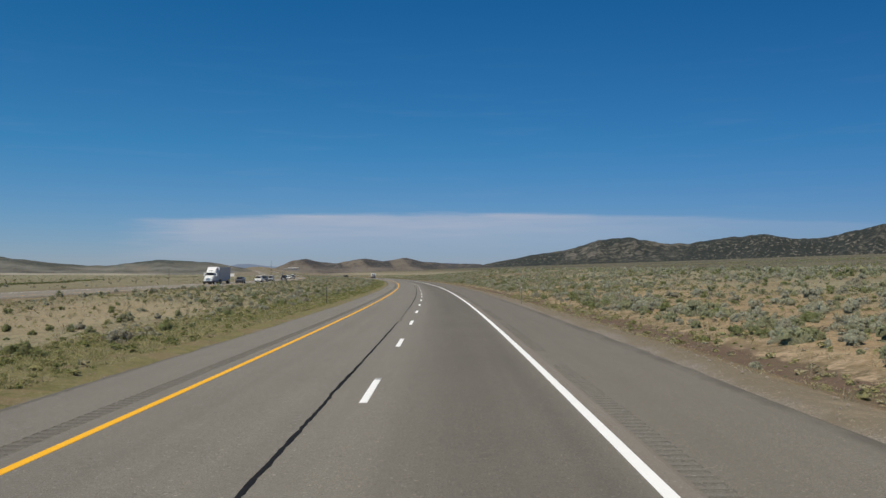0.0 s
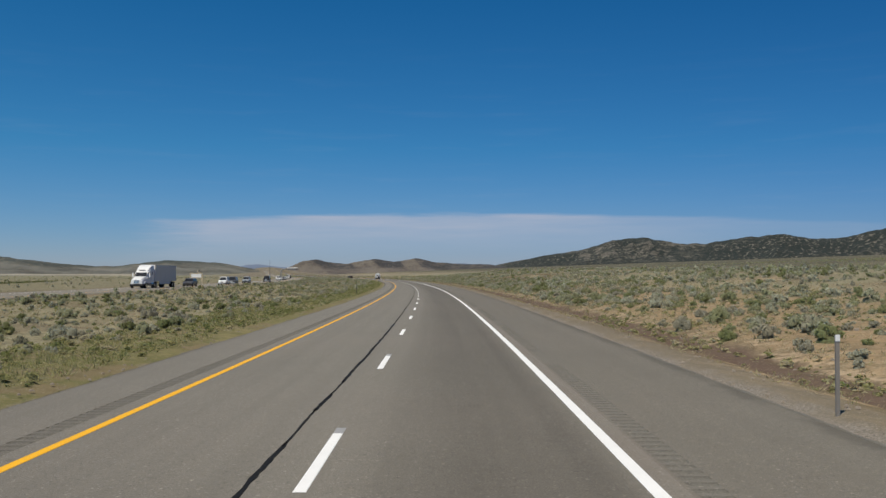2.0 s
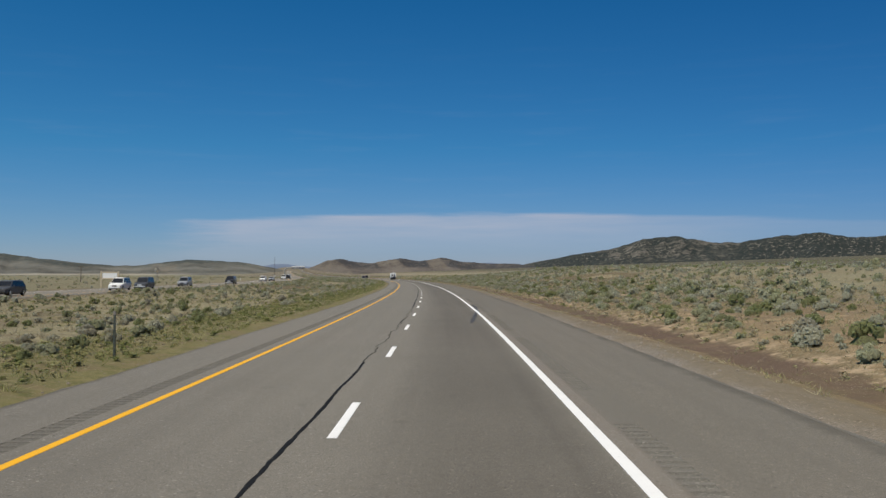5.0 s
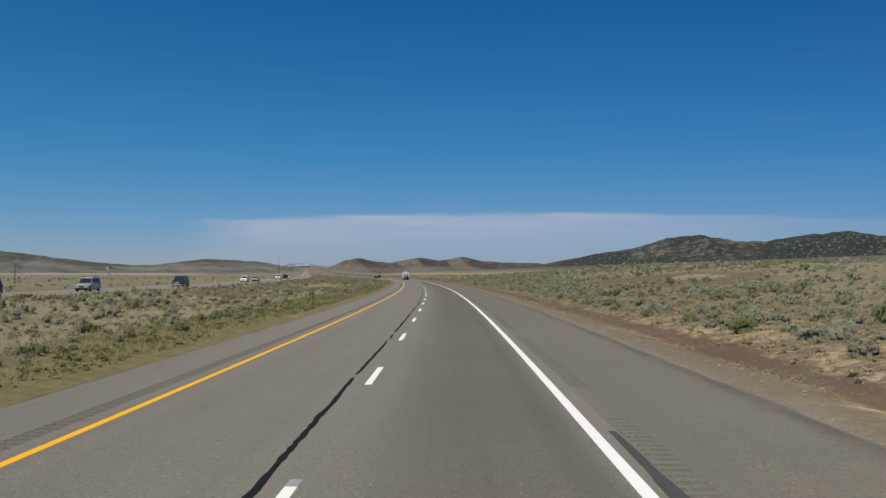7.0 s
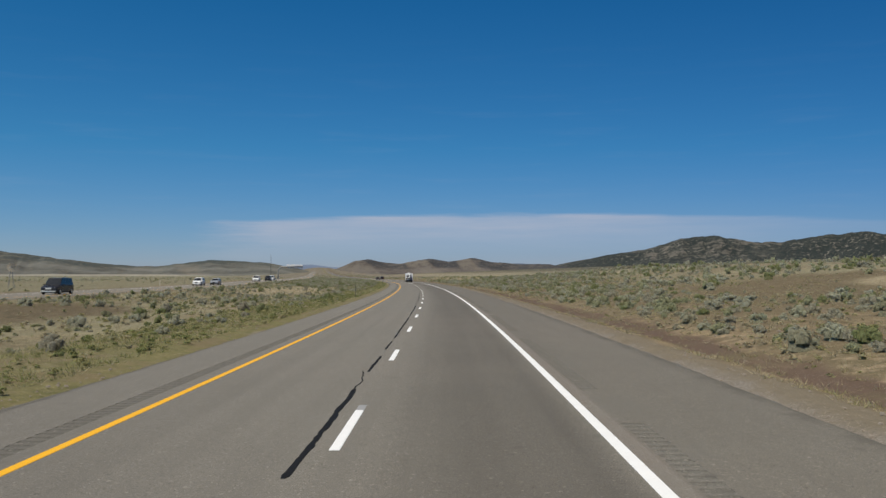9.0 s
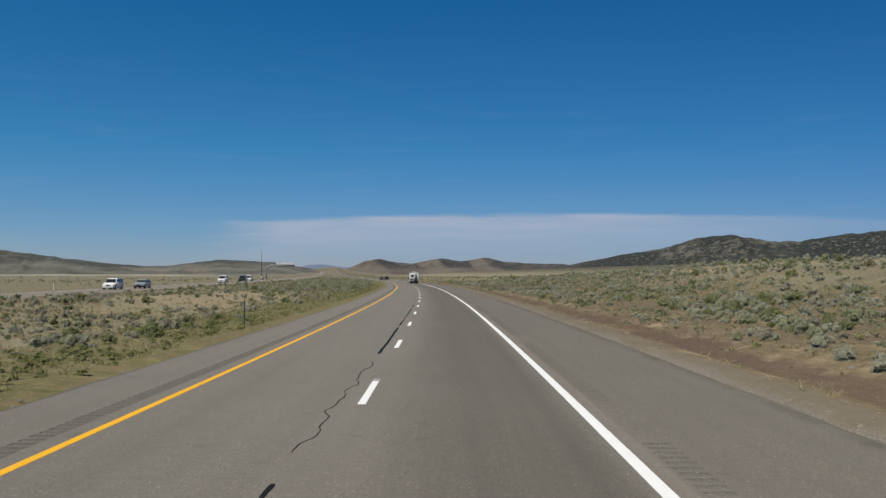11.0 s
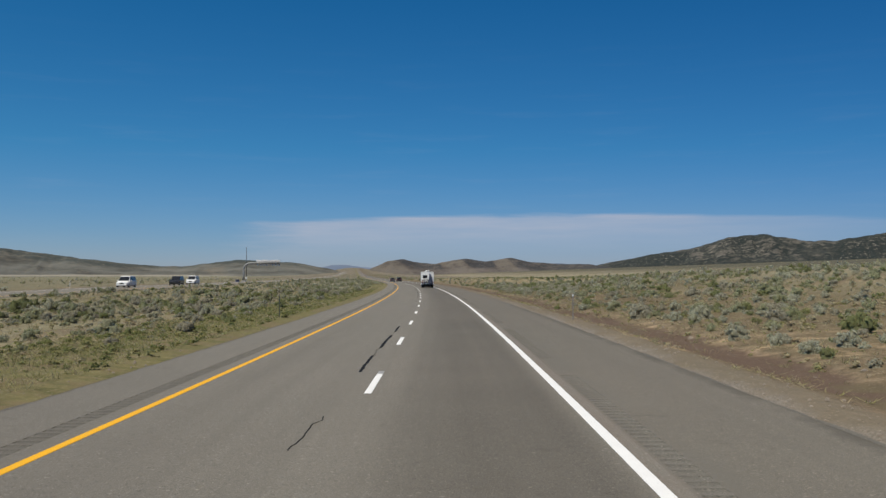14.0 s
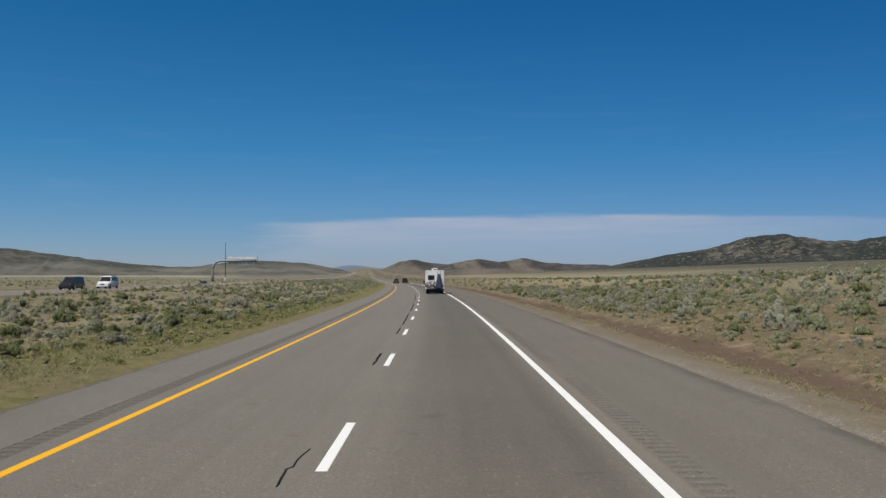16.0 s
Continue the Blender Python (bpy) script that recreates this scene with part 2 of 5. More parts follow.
def make_ground():
    """Desert soil: tan sand, brown litter, stones; 'lat' is metres right of the lane line."""
    k = Nodes("desert_soil", 0.95, 0, 0.1)
    lat = k.attr("lat")
    sand, pale, litter, olive, red = (0.172, 0.127, 0.083), (0.43, 0.315, 0.195), (0.110, 0.082, 0.055), (0.122, 0.104, 0.060), (0.098, 0.068, 0.050)
    c = k.mix(k.step(k.noise(0.10, 6, 0.62), 0.36, 0.62), olive, sand)
    c = k.mix(k.step(k.noise(0.27, 6, 0.65), 0.42, 0.60, (0, 0.8)), c, litter)
    patch = k.math("MULTIPLY", k.step(k.noise(0.075, 5, 0.6), 0.50, 0.60), k.step(k.noise(0.6, 5, 0.65), 0.46, 0.58))
    c = k.mix(patch, c, pale)
    c = k.mix(k.step(k.noise(2.3, 6, 0.8), 0.44, 0.64, (0, 0.85)), c, shade(litter, 0.75))
    c = k.mix(k.step(k.noise(1.3, 6, 0.8), 0.52, 0.68, (0, 0.6)), c, (0.30, 0.235, 0.15))
    c = k.mix(k.step(k.noise(9.0, 4, 0.75), 0.56, 0.72, (0, 0.5)), c, pale)
    # greener drifts
    c = k.mix(k.step(k.noise(0.024, 6, 0.6), 0.40, 0.60, (0, 0.7)), c, k.mix(k.step(k.noise(1.6, 6, 0.8), 0.32, 0.68), (0.098, 0.086, 0.045), (0.205, 0.158, 0.092)))
    # beyond the shrubs the plain is dry grass with grey-green belts
    away = k.math("ABSOLUTE", lat)
    belts = k.noise(1.0, 6, 0.6, k.scaled(0.0012, 0.006, 0.01))
    plain_far = k.mix(k.step(belts, 0.42, 0.60), (0.225, 0.21, 0.14), (0.155, 0.155, 0.105))
    plain_far = k.mix(k.step(k.noise(0.03, 5, 0.65), 0.48, 0.72, (0, 0.6)), plain_far, (0.105, 0.105, 0.062))
    plain_far = k.mix(k.step(lat, 60, 240, (0, 0.85)), plain_far, k.mix(k.step(k.noise(1.0, 7, 0.7, k.scaled(0.008, 0.02, 0.01)), 0.40, 0.62), (0.036, 0.039, 0.029), (0.092, 0.086, 0.060)))
    c = k.mix(k.step(away, 70, 260, (0, 0.85)), c, plain_far)
    # dry yellow grass on the valley floor beyond the sage
    floor_ = k.math("MULTIPLY", k.step(k.math("ADD", k.axis(1), k.math("MULTIPLY", belts, 900.0)), 1450, 1850), k.step(lat, 480, 240))
    c = k.mix(k.math("MULTIPLY", floor_, 0.85), c, k.mix(k.step(belts, 0.40, 0.62), (0.29, 0.25, 0.17), (0.18, 0.16, 0.105)))
    reach = k.nt.nodes.new("ShaderNodeVectorMath")
    reach.operation = "LENGTH"
    k.plug(reach.inputs[0], k.coord)
    shore = k.math("MULTIPLY", k.math("MULTIPLY", k.step(reach.outputs["Value"], 1900, 2300), k.step(reach.outputs["Value"], 3100, 2800)), k.step(lat, -250, -450))
    c = k.mix(k.math("MULTIPLY", shore, 0.35), c, (0.36, 0.33, 0.25))
    median = k.math("MULTIPLY", k.step(lat, -38, -35), k.step(k.math("ADD", lat, k.math("MULTIPLY", k.noise(0.1, 4), 4.0)), -8, -11))
    c = k.mix(k.math("MULTIPLY", median, k.step(k.noise(0.13, 6, 0.7), 0.34, 0.54, (0.15, 0.9))), c, k.mix(k.step(k.noise(2.6, 6, 0.8), 0.36, 0.62), (0.155, 0.145, 0.086), (0.310, 0.280, 0.178)))
    # grey-green litter under the thicker sage up the slope
    c = k.mix(k.math("MULTIPLY", k.math("MULTIPLY", k.step(lat, 18, 34), k.step(lat, 240, 150)), k.step(k.noise(0.09, 6, 0.7), 0.36, 0.58, (0.15, 0.8))), c, k.mix(k.noise(1.7, 6, 0.8), (0.135, 0.128, 0.080), (0.29, 0.265, 0.175)))
    # pale khaki plain beyond the far carriageway
    west = k.math("MULTIPLY", k.step(lat, -52, -58), k.step(k.noise(0.05, 6, 0.7), 0.30, 0.55, (0.35, 0.9)))
    c = k.mix(west, c, k.mix(k.noise(0.8, 6, 0.8), (0.135, 0.132, 0.082), (0.255, 0.235, 0.150)))
    # open tan grass to the right further along
    east = k.math("MULTIPLY", k.math("MULTIPLY", k.step(lat, 11, 16), k.step(lat, 120, 60)), k.step(k.math("ADD", k.axis(1), k.math("MULTIPLY", k.noise(0.03, 4), 120.0)), 580, 660))
    c = k.mix(k.math("MULTIPLY", east, 0.8), c, k.mix(k.noise(0.5, 6, 0.8), (0.21, 0.175, 0.10), (0.36, 0.29, 0.17)))
    # trodden grey-brown ground along the climb at the head of the valley
    climb = k.math("MULTIPLY", k.step(away, 170, 80), k.step(k.axis(1), 900, 1150))
    c = k.mix(k.math("MULTIPLY", climb, 0.85), c, k.mix(k.step(k.noise(0.03, 6, 0.75), 0.4, 0.6), (0.105, 0.095, 0.075), (0.22, 0.185, 0.14)))
    # bare places: brown litter and thin grass, or pale washed sand
    c = k.mix(k.math("MULTIPLY", k.attr("bare"), k.step(k.noise(0.5, 6, 0.75), 0.30, 0.52, (0.65, 0.96))), c, k.mix(k.step(k.noise(1.1, 6, 0.75), 0.36, 0.64), (0.072, 0.058, 0.034), (0.138, 0.102, 0.060)))
    c = k.mix(k.math("MULTIPLY", k.attr("sandy"), k.step(k.noise(0.8, 6, 0.7), 0.34, 0.50, (0.2, 0.95))), c, k.mix(k.noise(2.0, 5, 0.7), (0.215, 0.175, 0.108), (0.355, 0.298, 0.196)))
    # orange-tan sand between the shrubs at first, brown earth further along
    slope_ = k.math("MULTIPLY", k.step(lat, 11.5, 13.0), k.step(lat, 42, 20))
    early = k.math("MULTIPLY", slope_, k.step(k.axis(1), 230, 120))
    c = k.mix(k.math("MULTIPLY", early, k.step(k.noise(0.55, 6, 0.75), 0.34, 0.58, (0.15, 0.8))), c, k.mix(k.noise(2.4, 6, 0.8), (0.185, 0.125, 0.070), (0.42, 0.300, 0.175)))
    late = k.math("MULTIPLY", slope_, k.step(k.axis(1), 240, 300))
    c = k.mix(k.math("MULTIPLY", late, k.step(k.noise(0.35, 6, 0.75), 0.34, 0.58, (0.2, 0.75))), c, k.mix(k.noise(1.9, 6, 0.8), (0.070, 0.056, 0.034), (0.165, 0.125, 0.072)))
    # right side: stony strip, red-brown graded ditch, pale broken bank
    r = k.math("ADD", lat, k.math("MULTIPLY", k.math("SUBTRACT", k.noise(0.22, 6, 0.68), 0.5), 2.2))
    strip_ = k.math("MULTIPLY", k.step(r, 6.0, 7.0), k.step(r, 9.4, 8.6))
    c = k.mix(k.math("MULTIPLY", strip_, 0.8), c, k.mix(k.noise(1.9, 5, 0.7), (0.108, 0.091, 0.064), (0.195, 0.166, 0.126)))
    ditch = k.math("MULTIPLY", k.step(r, 9.6, 10.1), k.step(r, 12.0, 11.3))
    silt = k.mix(k.noise(3.0, 5, 0.7), shade(red, 0.75), shade(red, 1.35))
    silt = k.mix(k.step(k.noise(0.16, 5, 0.65), 0.50, 0.64, (0, 0.5)), silt, k.mix(k.noise(2.2, 5, 0.75), (0.075, 0.072, 0.038), (0.16, 0.14, 0.075)))
    c = k.mix(k.math("MULTIPLY", ditch, k.step(k.noise(0.11, 4), 0.30, 0.5, (0.6, 0.97))), c, silt)
    bank = k.math("MULTIPLY", k.math("MULTIPLY", k.step(r, 11.3, 11.7), k.step(r, 14.0, 12.4)), k.step(k.axis(1), 300, 220, (0.4, 1.0)))
    c = k.mix(k.math("MULTIPLY", bank, k.step(k.noise(0.9, 6, 0.75), 0.48, 0.60)), c, k.mix(k.noise(3, 5, 0.8), (0.20, 0.148, 0.095), (0.45, 0.345, 0.23)))
    # left verge
    verge = k.math("MULTIPLY", k.step(r, -13.0, -10.2), k.step(r, -5.0, -6.0))
    c = k.mix(k.math("MULTIPLY", verge, 0.8), c, k.mix(k.step(k.noise(1.8, 6, 0.8), 0.32, 0.68), (0.098, 0.104, 0.038), (0.205, 0.185, 0.080)))
    c = k.mix(k.math("MULTIPLY", verge, k.step(k.noise(0.45, 6, 0.7), 0.46, 0.60, (0, 0.75))), c, k.mix(k.noise(3.0, 5, 0.8), (0.115, 0.088, 0.050), (0.225, 0.175, 0.105)))
    # gravel right along the pavement
    gravel = k.mix(k.step(k.noise(22, 3, 0.85), 0.3, 0.7), (0.085, 0.074, 0.064), (0.275, 0.248, 0.212))
    edge_r = k.math("MULTIPLY", k.step(lat, 6.6, 7.0), k.step(r, 8.0, 7.2))
    edge_l = k.math("MULTIPLY", k.step(lat, -5.3, -5.7), k.step(r, -6.35, -5.9))
    c = k.mix(edge_r, c, gravel)
    c = k.mix(edge_l, c, k.mix(k.step(k.noise(14, 4, 0.85), 0.3, 0.7), (0.12, 0.102, 0.078), (0.31, 0.27, 0.215)))
    # small clumps, litter and stones
    wild = k.math("MULTIPLY", k.math("MAXIMUM", k.step(r, 11.4, 12.4), k.step(r, -6.6, -7.6)), k.step(away, 240, 120))
    c = k.mix(k.math("MULTIPLY", wild, k.step(k.noise(3.4, 6, 0.8), 0.52, 0.60, (0, 0.6))), c, k.mix(k.noise(0.4, 4), (0.175, 0.152, 0.090), (0.30, 0.25, 0.175)))
    c = k.mix(k.math("MULTIPLY", wild, k.step(k.noise(4.6, 6, 0.8), 0.53, 0.60, (0, 0.75))), c, (0.080, 0.070, 0.040))
    c = k.mix(k.step(k.noise(13, 3, 0.8), 0.60, 0.66, (0, 0.7)), c, (0.075, 0.060, 0.045))
    c = k.mix(k.step(k.noise(16, 3, 0.8), 0.61, 0.67, (0, 0.6)), c, (0.44, 0.38, 0.30))
    k.set("Base Color", c)
    k.bump(k.math("ADD", k.noise(1.3, 6, 0.7), k.math("MULTIPLY", k.noise(11, 3, 0.7), 0.35)), 0.7, 0.07)
    return k.mat


def make_hill(name, slope, dark, rock, cover, spots, shore=0.0):
    """Dry hillside: grass slope, dark juniper on the upper ground ('up' 0 to 1), pale outcrops, flanks coloured pale as
    if sunlit.
    """
    k = Nodes(name, 0.95, 0, 0.05)
    up = k.attr("up")
    c = k.mix(k.step(k.noise(0.006, 8, 0.68), 0.30, 0.70), shade(slope, 0.60), shade(slope, 1.40))
    crags = k.math("MULTIPLY", k.step(k.noise(0.0028, 4, 0.6), 0.47, 0.56), k.step(k.noise(0.024, 5, 0.75), 0.46, 0.58))
    c = k.mix(k.math("MULTIPLY", crags, k.step(up, 0.15, 0.45, (0, 0.35))), c, rock)
    wood = k.math("ADD", k.math("MULTIPLY", up, 0.68), k.math("MULTIPLY", k.noise(0.005, 7, 0.65), 0.55))
    dots = k.noise(spots, 3, 0.8)
    # painted sunlit flanks: fewer dark trees, then the pale rock tone
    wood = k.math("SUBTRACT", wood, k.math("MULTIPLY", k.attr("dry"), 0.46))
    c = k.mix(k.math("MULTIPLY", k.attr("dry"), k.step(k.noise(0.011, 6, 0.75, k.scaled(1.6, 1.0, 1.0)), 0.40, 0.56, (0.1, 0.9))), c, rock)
    # small bare clearings between the trees
    glades = k.math("MULTIPLY", k.step(k.noise(0.058, 2, 0.6), 0.58, 0.66), k.step(k.noise(0.0016, 3, 0.6), 0.40, 0.58))
    trees = k.math("MULTIPLY", k.step(wood, cover, cover + 0.20), k.step(dots, 0.36, 0.54, (0.55, 0.98)), True)
    c = k.mix(k.math("MULTIPLY", trees, k.math("SUBTRACT", 1.0, k.math("MULTIPLY", crags, 0.6))), c, dark)
    c = k.mix(k.math("MULTIPLY", glades, 0.62), c, rock)
    if shore:
        # an old shoreline of pale silt along the foot
        level = k.math("ADD", k.axis(2), k.math("MULTIPLY", k.noise(0.004, 4), 5.0))
        band = k.math("MULTIPLY", k.step(level, 3.0, 4.2), k.step(level, 9.0, 7.0))
        c = k.mix(k.math("MULTIPLY", band, k.step(k.noise(0.0016, 3), 0.40, 0.50, (0, shore))), c, (0.40, 0.365, 0.285))
    k.set("Base Color", c)
    k.bump(k.noise(0.012, 8, 0.62), 0.5, 9.0)
    return k.mat


def make_leaf(name, tones):
    """Leaves and stalks; 'tint' runs 0 to 1 from plant to plant; the domes behind the leaves get a darker brown mixed
    in.
    """
    k = Nodes(name, 0.85, 0, 0.12)
    t = k.attr("tint")
    c = tones[0]
    for i, tone in enumerate(tones[1:]):
        c = k.mix(k.step(t, (i + 0.2) / (len(tones) - 1), (i + 0.9) / (len(tones) - 1)), c, tone)
    c = k.mix(k.step(k.island(), 0, 1, (0, 0.28)), c, k.mix(0.5, c, (0.12, 0.11, 0.06)))
    c = k.mix(k.attr("dome_brown"), c, k.mix(k.step(k.noise(16, 4, 0.8), 0.35, 0.65), (0.13, 0.115, 0.075), c))
    leafy = k.noise(24, 4, 0.75)
    c = k.mix(k.step(leafy, 0.34, 0.60, (0.48, 0.0)), c, k.mix(1.0, c, (0.48, 0.48, 0.42), "MULTIPLY"))
    k.set("Base Color", c)
    k.bump(leafy, 0.6, 0.06)
    # thin leaves let some light through
    glow = k.nt.nodes.new("ShaderNodeBsdfTranslucent")
    k.plug(glow.inputs["Color"], c)
    both = k.nt.nodes.new("ShaderNodeMixShader")
    both.inputs[0].default_value = 0.42
    k.plug(both.inputs[1], k.bsdf.outputs[0]), k.plug(both.inputs[2], glow.outputs[0])
    k.plug(k.out.inputs[0], both.outputs[0])
    return k.mat


ASPHALT = make_asphalt("lane_asphalt", 0.172, 0.045, True)
ASPHALT_SHOULDER = make_asphalt("shoulder_asphalt", 0.174, 0.045, False, True)
ASPHALT_GROUND = make_asphalt("ground_out_asphalt", 0.128, 0.045)
ASPHALT_MILLED = make_asphalt("milled_asphalt", 0.144, 0.045)
ASPHALT_OLD = make_asphalt("pale_old_asphalt", 0.20, 0.07)
WHITE_LINE = make_paint("white_road_paint", (0.94, 0.93, 0.90))
YELLOW_LINE = make_paint("yellow_road_paint", (0.95, 0.485, 0.010))
WORN_LINE = make_paint("worn_old_paint", (0.34, 0.335, 0.325))
TAR = plain("crack_sealing_tar", (0.013, 0.013, 0.013), 0.8, var=0.3, scale=6, spec=0.1, dirt=(0.03, 0.03, 0.03))
TYRE_MARK = plain("tyre_mark_rubber", (0.045, 0.045, 0.046), 0.7, var=0.35, scale=9)
SOIL = make_ground()
# slope and tree tones greyed and cooled, distance haze put into these colours
HILL_TAN = make_hill("tan_hillside", (0.120, 0.119, 0.104), (0.058, 0.068, 0.063), (0.21, 0.18, 0.135), 0.66, 0.08, 0.6)
HILL_BROWN = make_hill("brown_hillside", (0.110, 0.096, 0.086), (0.048, 0.049, 0.052), (0.150, 0.132, 0.110), 0.50, 0.07)
HILL_DARK = make_hill("juniper_hillside", (0.082, 0.077, 0.066), (0.026, 0.033, 0.032), (0.25, 0.22, 0.185), 0.12, 0.06)
# distance haze put into the flat blue base colour
HAZE_BLUE = plain("hazed_mountain", (0.22, 0.27, 0.36), 0.95, var=0.06, scale=0.003, spec=0.0, dirt=(0.22, 0.27, 0.36))
SAGE = make_leaf("sagebrush_leaf", [(0.285, 0.310, 0.140), (0.435, 0.450, 0.280), (0.530, 0.530, 0.410), (0.470, 0.445, 0.345), (0.290, 0.325, 0.145)])
GRASS = make_leaf("dry_grass", [(0.265, 0.290, 0.110), (0.425, 0.408, 0.195), (0.54, 0.475, 0.31), (0.46, 0.385, 0.26)])
STONE = plain("roadside_stone", (0.24, 0.20, 0.16), 0.9, var=0.45, scale=5)
PAINT_WHITE = plain("white_vehicle_paint", (0.78, 0.78, 0.77), 0.35, var=0.04, spec=0.5)
PAINT_BLACK = plain("black_vehicle_paint", (0.018, 0.018, 0.022), 0.25, var=0.15, spec=0.5)
PAINT_SILVER = plain("silver_vehicle_paint", (0.42, 0.43, 0.44), 0.3, 0.4, var=0.05)
PAINT_GREY = plain("dark_grey_vehicle_paint", (0.07, 0.075, 0.085), 0.3, var=0.1)
TRAILER_GREY = plain("unpainted_trailer_side", (0.60, 0.61, 0.59), 0.5, 0.1, var=0.06, scale=1.2)
GLASS_DARK = plain("tinted_glass", (0.012, 0.014, 0.018), 0.16, var=0.1, spec=0.35)
RUBBER = plain("tyre_rubber", (0.018, 0.018, 0.018), 0.85, var=0.2)
CHROME = plain("bright_metal", (0.60, 0.60, 0.62), 0.25, 0.9, var=0.05)
STEEL = plain("galvanised_steel", (0.25, 0.255, 0.25), 0.55, 0.3, var=0.12)
DARK_PLASTIC = plain("black_plastic", (0.02, 0.02, 0.022), 0.6, var=0.2)
CONCRETE = plain("concrete", (0.42, 0.40, 0.37), 0.9, var=0.14, scale=2)
LAMP_GLASS = plain("headlamp_glass", (0.75, 0.76, 0.78), 0.12, var=0.03, spec=0.7)
RED_LENS = plain("red_lamp_lens", (0.35, 0.015, 0.012), 0.25, var=0.1)
BLUE_CLOTH = plain("dark_blue_cover", (0.03, 0.045, 0.09), 0.8, var=0.25)
TAN_BOARD = plain("tan_painted_board", (0.50, 0.42, 0.30), 0.7, var=0.1)
BUMPER_METAL = plain("bright_bumper_metal", (0.62, 0.62, 0.60), 0.35, 0.3, var=0.08, spec=0.5)
POST_GREEN = plain("dark_green_post_paint", (0.035, 0.048, 0.038), 0.6, var=0.25)
PALE_METAL = plain("pale_sheet_metal", (0.55, 0.57, 0.57), 0.5, 0.1, var=0.1)
WOOD_GREY = plain("dull_grey_steel", (0.20, 0.185, 0.17), 0.7, var=0.15)
WOOD = plain("grey_weathered_wood", (0.16, 0.13, 0.10), 0.9, var=0.25)

# ---- mesh helpers ----


def fields(shape_x, shape_y, seed, octaves=4, rough=0.5):
    """Smooth value noise, about -1 to 1, at plan positions given in cells."""
    x, y = np.asarray(shape_x, float), np.asarray(shape_y, float)
    total, amp, norm = np.zeros(np.broadcast(x, y).shape), 1.0, 0.0
    for o in range(octaves):
        table = np.random.RandomState(seed * 31 + o).rand(256 * 256).reshape(256, 256)
        xi, yi = np.floor(x).astype(int), np.floor(y).astype(int)
        fx, fy = x - xi, y - yi
        fx, fy = fx * fx * (3 - 2 * fx), fy * fy * (3 - 2 * fy)
        a, b = table[xi % 256, yi % 256], table[(xi + 1) % 256, yi % 256]
        c, d = table[xi % 256, (yi + 1) % 256], table[(xi + 1) % 256, (yi + 1) % 256]
        total = total + amp * ((a * (1 - fx) + b * fx) * (1 - fy) + (c * (1 - fx) + d * fx) * fy)
        norm, amp, x, y = norm + amp, amp * rough, x * 2.03 + 17.3, y * 2.03 + 9.1
    return total / norm * 2 - 1


def raw_mesh(name, verts, faces, material=None, smooth=False, slots=None, **attrs):
    """A mesh from arrays: verts (n, 3), faces (m, 3 or 4), float attributes by vertex, a material or several with slots by face."""
    me = bpy.data.meshes.new(name)
    verts, faces = np.asarray(verts, np.float32), np.asarray(faces, np.int32)
    k = faces.shape[1]
    me.vertices.add(len(verts)), me.loops.add(faces.size), me.polygons.add(len(faces))
    me.vertices.foreach_set("co", verts.ravel())
    me.loops.foreach_set("vertex_index", faces.ravel())
    me.polygons.foreach_set("loop_start", np.arange(0, faces.size, k, dtype=np.int32))
    me.polygons.foreach_set("use_smooth", np.full(len(faces), smooth))
    for key, values in attrs.items():
        me.attributes.new(key, "FLOAT", "POINT").data.foreach_set("value", np.asarray(values, np.float32))
    for one in (material if isinstance(material, list) else [material] if material else []):
        me.materials.append(one)
    if slots is not None:
        me.polygons.foreach_set("material_index", np.asarray(slots, np.int32))
    me.update(calc_edges=True)
    return me


def grid_faces(rows, cols):
    i = np.arange((rows - 1) * (cols - 1))
    a = i // (cols - 1) * cols + i % (cols - 1)
    return np.stack([a, a + 1, a + cols + 1, a + cols], 1)


def part(name, bm, material, parent=None, label="", smooth=False):
    """Link a bmesh as ONE mesh object under a thing or part."""
    me = bpy.data.meshes.new(name)
    for f in bm.faces:
        f.smooth = smooth
    bm.to_mesh(me)
    bm.free()
    me.materials.append(material)
    ob = new(name, me)
    ob.parent = parent
    if label:
        tagged(ob, label)
    return ob


def thing(name, m, label, category, group=""):
    ob = new(name)
    ob.empty_display_size = 0.3
    ob.matrix_world = m
    return tagged(ob, label, category, group)


def beside(s, u, z=0.0, turn=0.0):
    """The pose of a thing beside the road, facing along it."""
    x, y = road_xy(s, u)
    return pose(float(x), float(y), float(z), 0, 0, heading(s) + turn)


def box(bm, x0, x1, y0, y1, z0, z1, bevel=0.0, seg=2):
    got = bmesh.ops.create_cube(bm, size=1.0, matrix=Matrix.Translation(((x0 + x1) / 2, (y0 + y1) / 2, (z0 + z1) / 2)) @ Matrix.Diagonal((x1 - x0, y1 - y0, z1 - z0, 1)))
    if bevel:
        edges = list({e for v in got["verts"] for e in v.link_edges})
        bmesh.ops.bevel(bm, geom=edges, offset=bevel, segments=seg, affect="EDGES", clamp_overlap=True)
    return bm


